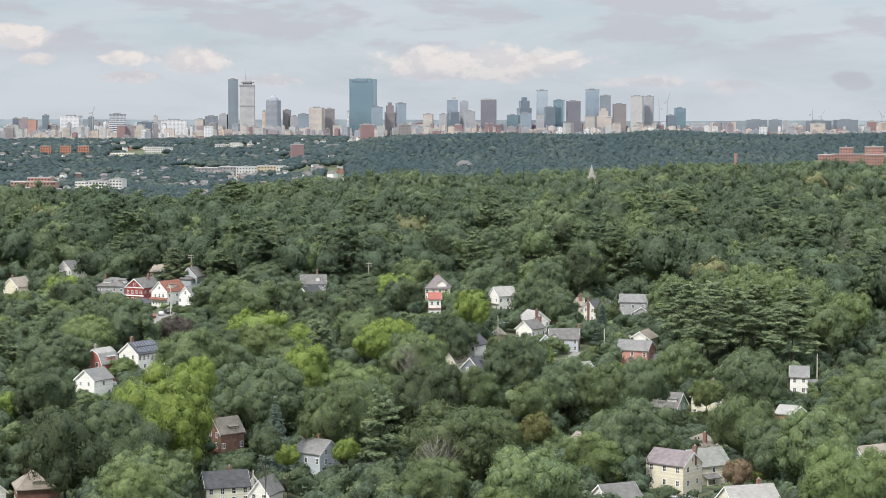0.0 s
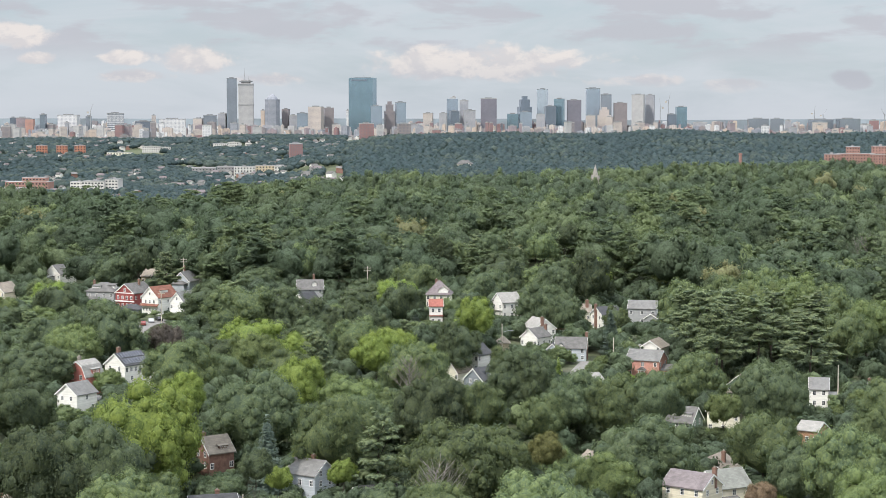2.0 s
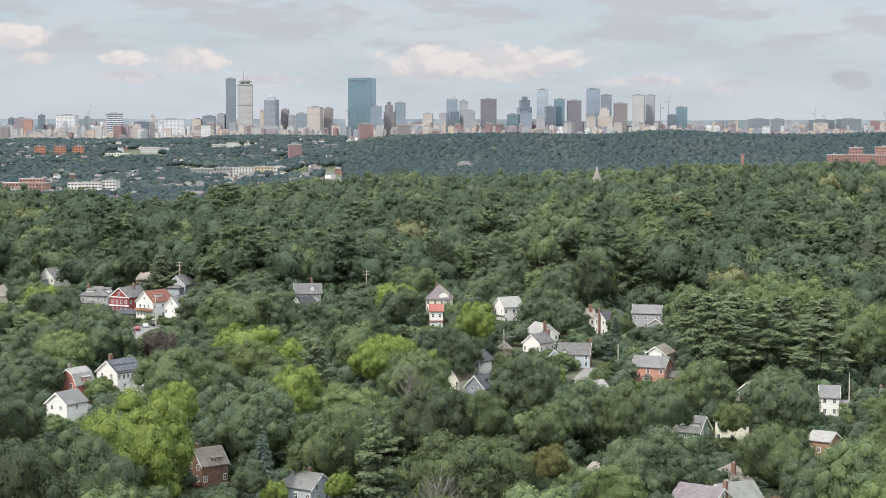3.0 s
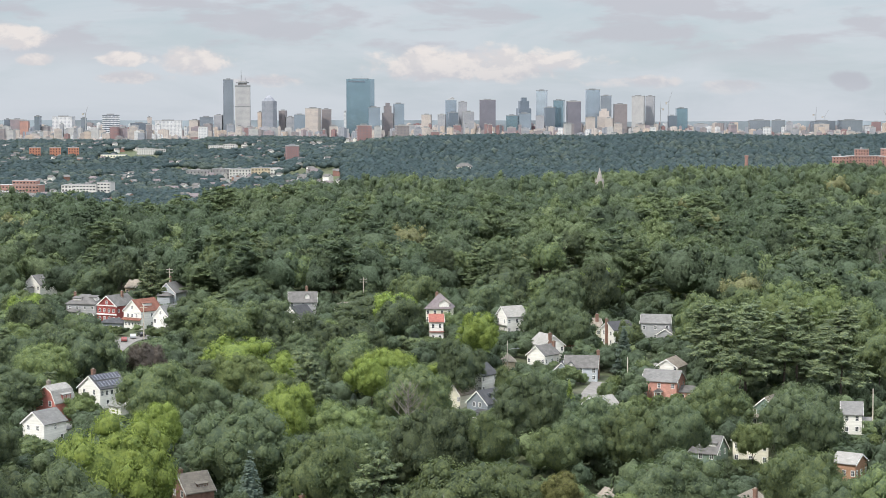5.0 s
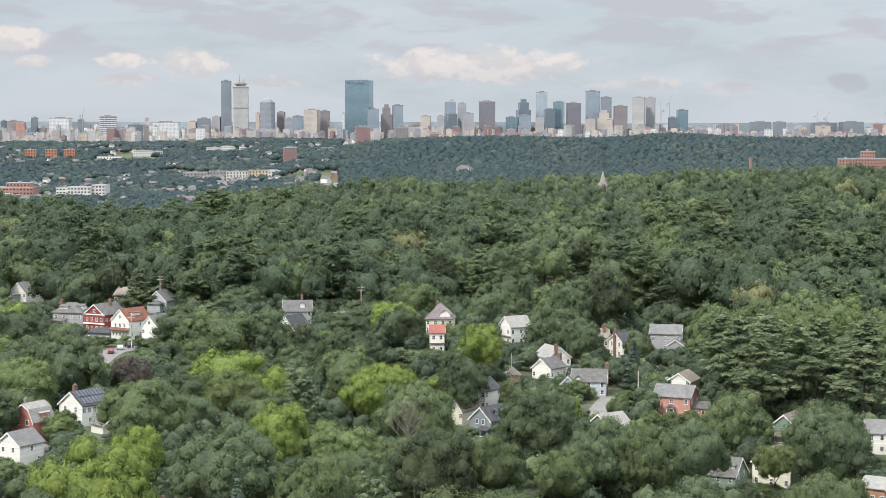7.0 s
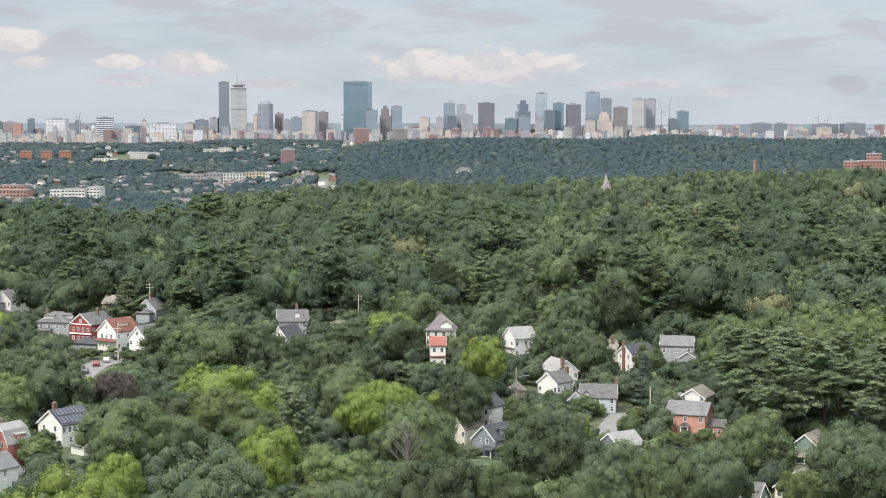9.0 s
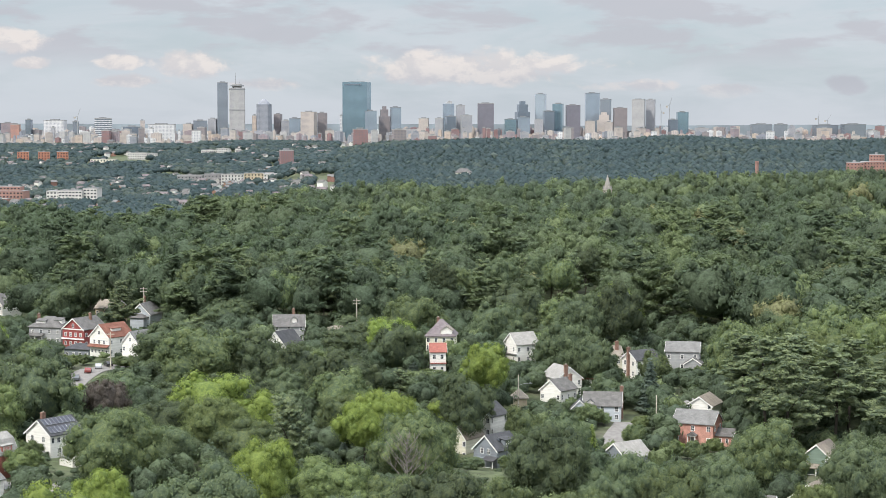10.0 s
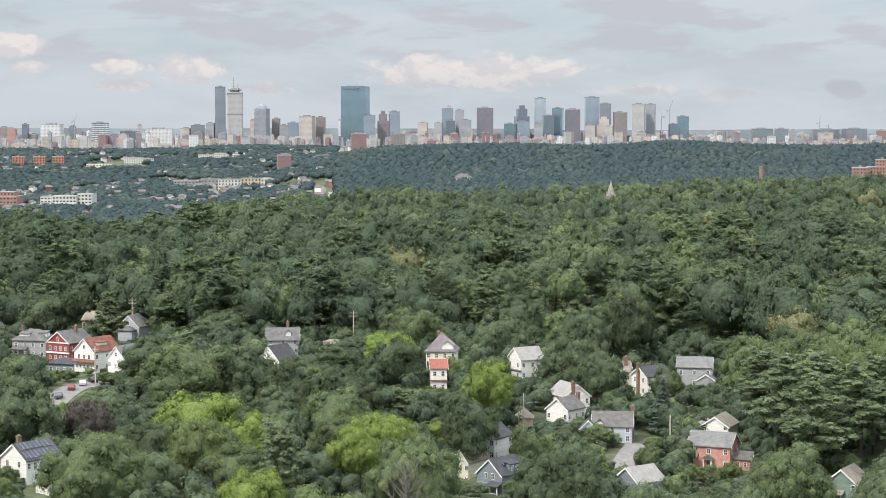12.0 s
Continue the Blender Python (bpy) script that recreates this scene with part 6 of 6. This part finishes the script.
block("hospital", 384, 1757, 44, -9, "red brick hospital wings with two roof towers", ((-40, -26, -9, 9, 0.98), (-28, 4, -5, 9, 1.0), (0, 46, -8, 8, 0.98)), REDBRICK, (0.8, 1.0), (2.4, 2.6))
block("hospital", 370, 1762, 50, -9, "red brick stair tower of the hospital", ((-6, 6, -5, 5, 1.0),), REDBRICK, (0.8, 1.0), (2.4, 2.6))
block("hospital", 396, 1765, 50.5, -9, "broad red brick roof tower of the hospital", ((-8, 8, -6, 6, 1.0),), REDBRICK, (0.8, 1.0), (2.4, 2.6))
stack = thing("brick_chimney", pose(273, 1791, float(land(273, 1791)) - 2), "round red brick chimney above the woods", "chimney")
part("shaft", tube([(0, 0, 0), (0, 0, 44 - float(land(273, 1791)))], [2.0, 1.5], 10), REDBRICK, stack)
part("cap", tube([(0, 0, 44 - float(land(273, 1791))), (0, 0, 46 - float(land(273, 1791)))], [1.8, 1.8], 10), REDBRICK, stack)
g = float(land(102, 1317))
church = thing("church_steeple", pose(102, 1317, g, 0, 0, 20), "pale stone church steeple with a pointed spire", "steeple")
top = 46 - g
part("belfry", boxes((-2.0, 2.0, -2.0, 2.0, -1, top - 9.5), (-2.3, 2.3, -2.3, 2.3, top - 9.5, top - 9.0)), surface("grey_limestone", (0.36, 0.32, 0.27), 0.9, 0.1, 0.5), church)
part("louvre", boxes((-0.9, 0.9, -2.1, -1.95, top - 14.0, top - 10.5), (1.95, 2.1, -0.9, 0.9, top - 14.0, top - 10.5)), ROOF["dark"], church)
part("spire", upright(octagon(4.4, 4.4, 1.2), top - 9.0, top, 0.05), surface("spire_slate", (0.30, 0.28, 0.25), 0.8, 0.15, 0.6), church)
for sx_, sy_ in ((-1.9, -1.9), (1.9, -1.9), (-1.9, 1.9), (1.9, 1.9)):
    part("pinnacle", upright([(-0.35, -0.35), (0.35, -0.35), (0.35, 0.35), (-0.35, 0.35)], 0, 2.6, 0.1), ROOF["pale"], church, at=pose(sx_, sy_, top - 9.0))

# small far houses in the valley
far_wall = [surface("far_wall_paint", c, 0.85, 0.1, 0.2, per_object=0.2) for c in ((0.62, 0.60, 0.57), (0.26, 0.15, 0.12), (0.28, 0.28, 0.28))]
far_kits = []
for i in range(3):
    far_kits.append((mesh_of("wall", prism([(-3.4, -3), (-3.4, 5.4), (0, 7.6), (3.4, 5.4), (3.4, -3)], -4.6, 4.6, "x"), far_wall[i]),
                     mesh_of("roof", prism(roof_shell([(-3.4, 5.4), (0, 7.6), (3.4, 5.4)], 0.5, 0.3), -5.0, 5.0, "x"), ROOF[("mid", "grey", "mauve")[i]])))
town = np.random.default_rng(42)
words = ("small white house in the wooded valley", "small red brick house in the wooded valley", "small grey house in the wooded valley")
rest = [[], [], []]
for n, (x, y, i, _) in enumerate(VALLEY):
    i = int(i)
    m = pose(x, y, float(land(x, y)) + 1.5, 0, 0, town.uniform(-60, 60)) @ Matrix.Scale(town.uniform(0.6, 1.0), 4)
    if y < 2650:
        ob = thing("house", m, words[i], "house", "houses of the far valley")
        part("wall", far_kits[i][0], None, ob)
        part("roof", far_kits[i][1], None, ob)
    else:
        rest[i].append(m)
# those farther off cannot be told apart
bm = bmesh.new()
for i in range(3):
    for m in rest[i]:
        for k in (0, 1):
            first = len(bm.verts)
            f0 = len(bm.faces)
            bm.from_mesh(far_kits[i][k])
            bm.verts.ensure_lookup_table(), bm.faces.ensure_lookup_table()
            bmesh.ops.transform(bm, matrix=m, verts=bm.verts[first:])
            for face in bm.faces[f0:]:
                face.material_index = 2 * i + k
me = bpy.data.meshes.new("far_houses")
bm.to_mesh(me)
bm.free()
for i in range(3):
    me.materials.append(far_wall[i])
    me.materials.append(ROOF[("mid", "grey", "mauve")[i]])
tagged(new("far_houses", me), "rows of small far houses among street trees", "houses", kind="stuff")
g = float(land(21, 1900))
villa = thing("house", pose(21, 1900, 24, 0, 0, -10), "large pale house with brown roofs in the woods", "house", "large buildings beyond the woods")
volume(villa, 15, 9, 7, "hip", 4, "x", "ivory", "mid")
volume(villa, 7, 7, 5, "gable", 3, "y", "white", "tan", 5, -6)
windows_on(villa, "front", 15, 9, (2, 5), 5)


# ---------------------------------------------------------------- street furniture and cars
def utility_pole(x, y, h, lamp_arm=0.0, arms=1, turn=0.0):
    g = float(land(x, y))
    ob = thing("utility_pole", pose(x, y, g, 0, 0, turn), "weathered wooden utility pole" + (" with a street lamp arm" if lamp_arm else " with a crossarm"), "pole", "utility poles")
    part("shaft", tube([(0, 0, -1), (0, 0, h)], [0.19, 0.13], 8), POLE, ob)
    for k in range(arms):
        arm = part("crossarm", boxes((-1.2, 1.2, -0.06, 0.06, h - 0.75 - k, h - 0.6 - k)), POLE, ob)
        for u in (-1.1, -0.5, 0.5, 1.1):
            part("insulator", boxes((u - 0.05, u + 0.05, -0.05, 0.05, h - 0.6 - k, h - 0.4 - k)), STEEL, arm)
    if lamp_arm:
        a = part("lamp_arm", tube([(0, 0, h * 0.70), (lamp_arm * 0.5, 0, h * 0.76), (lamp_arm, 0, h * 0.77)], [0.05, 0.05, 0.04], 6), STEEL, ob)
        part("lamp_head", boxes((lamp_arm - 0.35, lamp_arm + 0.35, -0.13, 0.13, h * 0.77 - 0.1, h * 0.77 + 0.06)), STEEL, a)


utility_pole(50.2, 594, 11.0, arms=0)
utility_pole(18.0, 625, 9.5, lamp_arm=3.2, arms=0)
utility_pole(-29.0, 748, 12.5, arms=2)
utility_pole(-104.0, 790, 14.5, arms=2)
utility_pole(-97.5, 684, 11.0, lamp_arm=-2.6)
utility_pole(106.0, 540, 12.0, arms=0)
utility_pole(-40.0, 400, 9.0, arms=0)

CAR_PAINT = {}


def car(x, y, turn, colour, word):
    """A parked car: shaped body and cabin, glass, four wheels."""
    if word not in CAR_PAINT:
        CAR_PAINT[word] = surface(word + "_car_paint", colour, 0.25, 0.05, 1.0, 0.05, spec=0.6)
    g = float(land(x, y)) + 0.2
    ob = thing("car", pose(x, y, g, 0, 0, turn), "parked " + word + " car at the kerb of the street", "car", "parked cars")
    body = prism([(-2.2, 0.3), (2.2, 0.3), (2.25, 0.75), (1.95, 0.92), (0.95, 0.98), (0.35, 1.44), (-1.15, 1.46), (-1.95, 1.0), (-2.22, 0.9)], -0.86, 0.86, "x")
    bmesh.ops.bevel(body, geom=[e for e in body.edges], offset=0.06, segments=1)
    part("body", body, CAR_PAINT[word], ob)
    part("window", prism([(0.86, 1.0), (0.34, 1.39), (-1.12, 1.41), (-1.75, 1.02)], -0.875, 0.875, "x"), PANE, ob)
    part("windscreen", prism([(0.98, 0.99), (0.99, 1.03), (0.40, 1.45), (0.36, 1.42)], -0.7, 0.7, "x"), PANE, ob)
    for u in (-0.82, 0.82):
        for v in (-1.4, 1.35):
            w = part("wheel", tube([(u - 0.11, v, 0.33), (u + 0.11, v, 0.33)], [0.33, 0.33], 12), RUBBER, ob)
            part("rim", tube([(u - 0.12, v, 0.33), (u + 0.12, v, 0.33)], [0.19, 0.19], 8), STEEL, w)
    for u in (-0.6, 0.6):
        part("headlight", boxes((u - 0.18, u + 0.18, 2.18, 2.25, 0.62, 0.76)), TRIM, ob)


car(-102.9, 660, 5, (0.10, 0.11, 0.12), "dark grey")
car(-102.0, 673, 6, (0.20, 0.045, 0.04), "dark red")
car(-101.2, 685, 10, (0.42, 0.43, 0.45), "silver")
car(-99.6, 692, 25, (0.03, 0.03, 0.035), "black")
car(-92.5, 690, 60, (0.70, 0.70, 0.70), "white")
car(98.0, 519, -35, (0.05, 0.06, 0.10), "dark blue")

# field stone walls and steps by the brick house
wall_ = thing("stone_wall", pose(57, 580, float(land(57, 580)), 0, 0, -10), "low field stone retaining wall along a front yard", "wall")
stones = np.random.default_rng(51)
kits = []
for k in range(4):
    bm = boxes((-0.34, 0.34, -0.25, 0.25, -0.2, 0.2))
    bmesh.ops.bevel(bm, geom=bm.edges[:], offset=0.07, segments=1)
    kits.append(mesh_of("stone", bm, STONE))
for side in (-1, 1):
    for i in range(9):
        for j in range(2):
            part("stone", kits[(i + j) % 4], None, wall_, at=pose(side * (1.4 + 0.66 * i) + 0.3 * j, stones.uniform(-0.08, 0.08), 0.1 + 0.38 * j, stones.uniform(-6, 6), 0, stones.uniform(-8, 8)))
wall_line = thing("stone_wall", pose(-222, 985, float(land(-222, 985)), 0, 0, 14), "long grey stone wall at the edge of woods", "wall")
part("courses", boxes((-14, 14, -0.4, 0.4, -2, 3.4)), STONE, wall_line)
part("coping", boxes((-14.2, 14.2, -0.55, 0.55, 3.4, 3.7)), CONCRETE, wall_line)
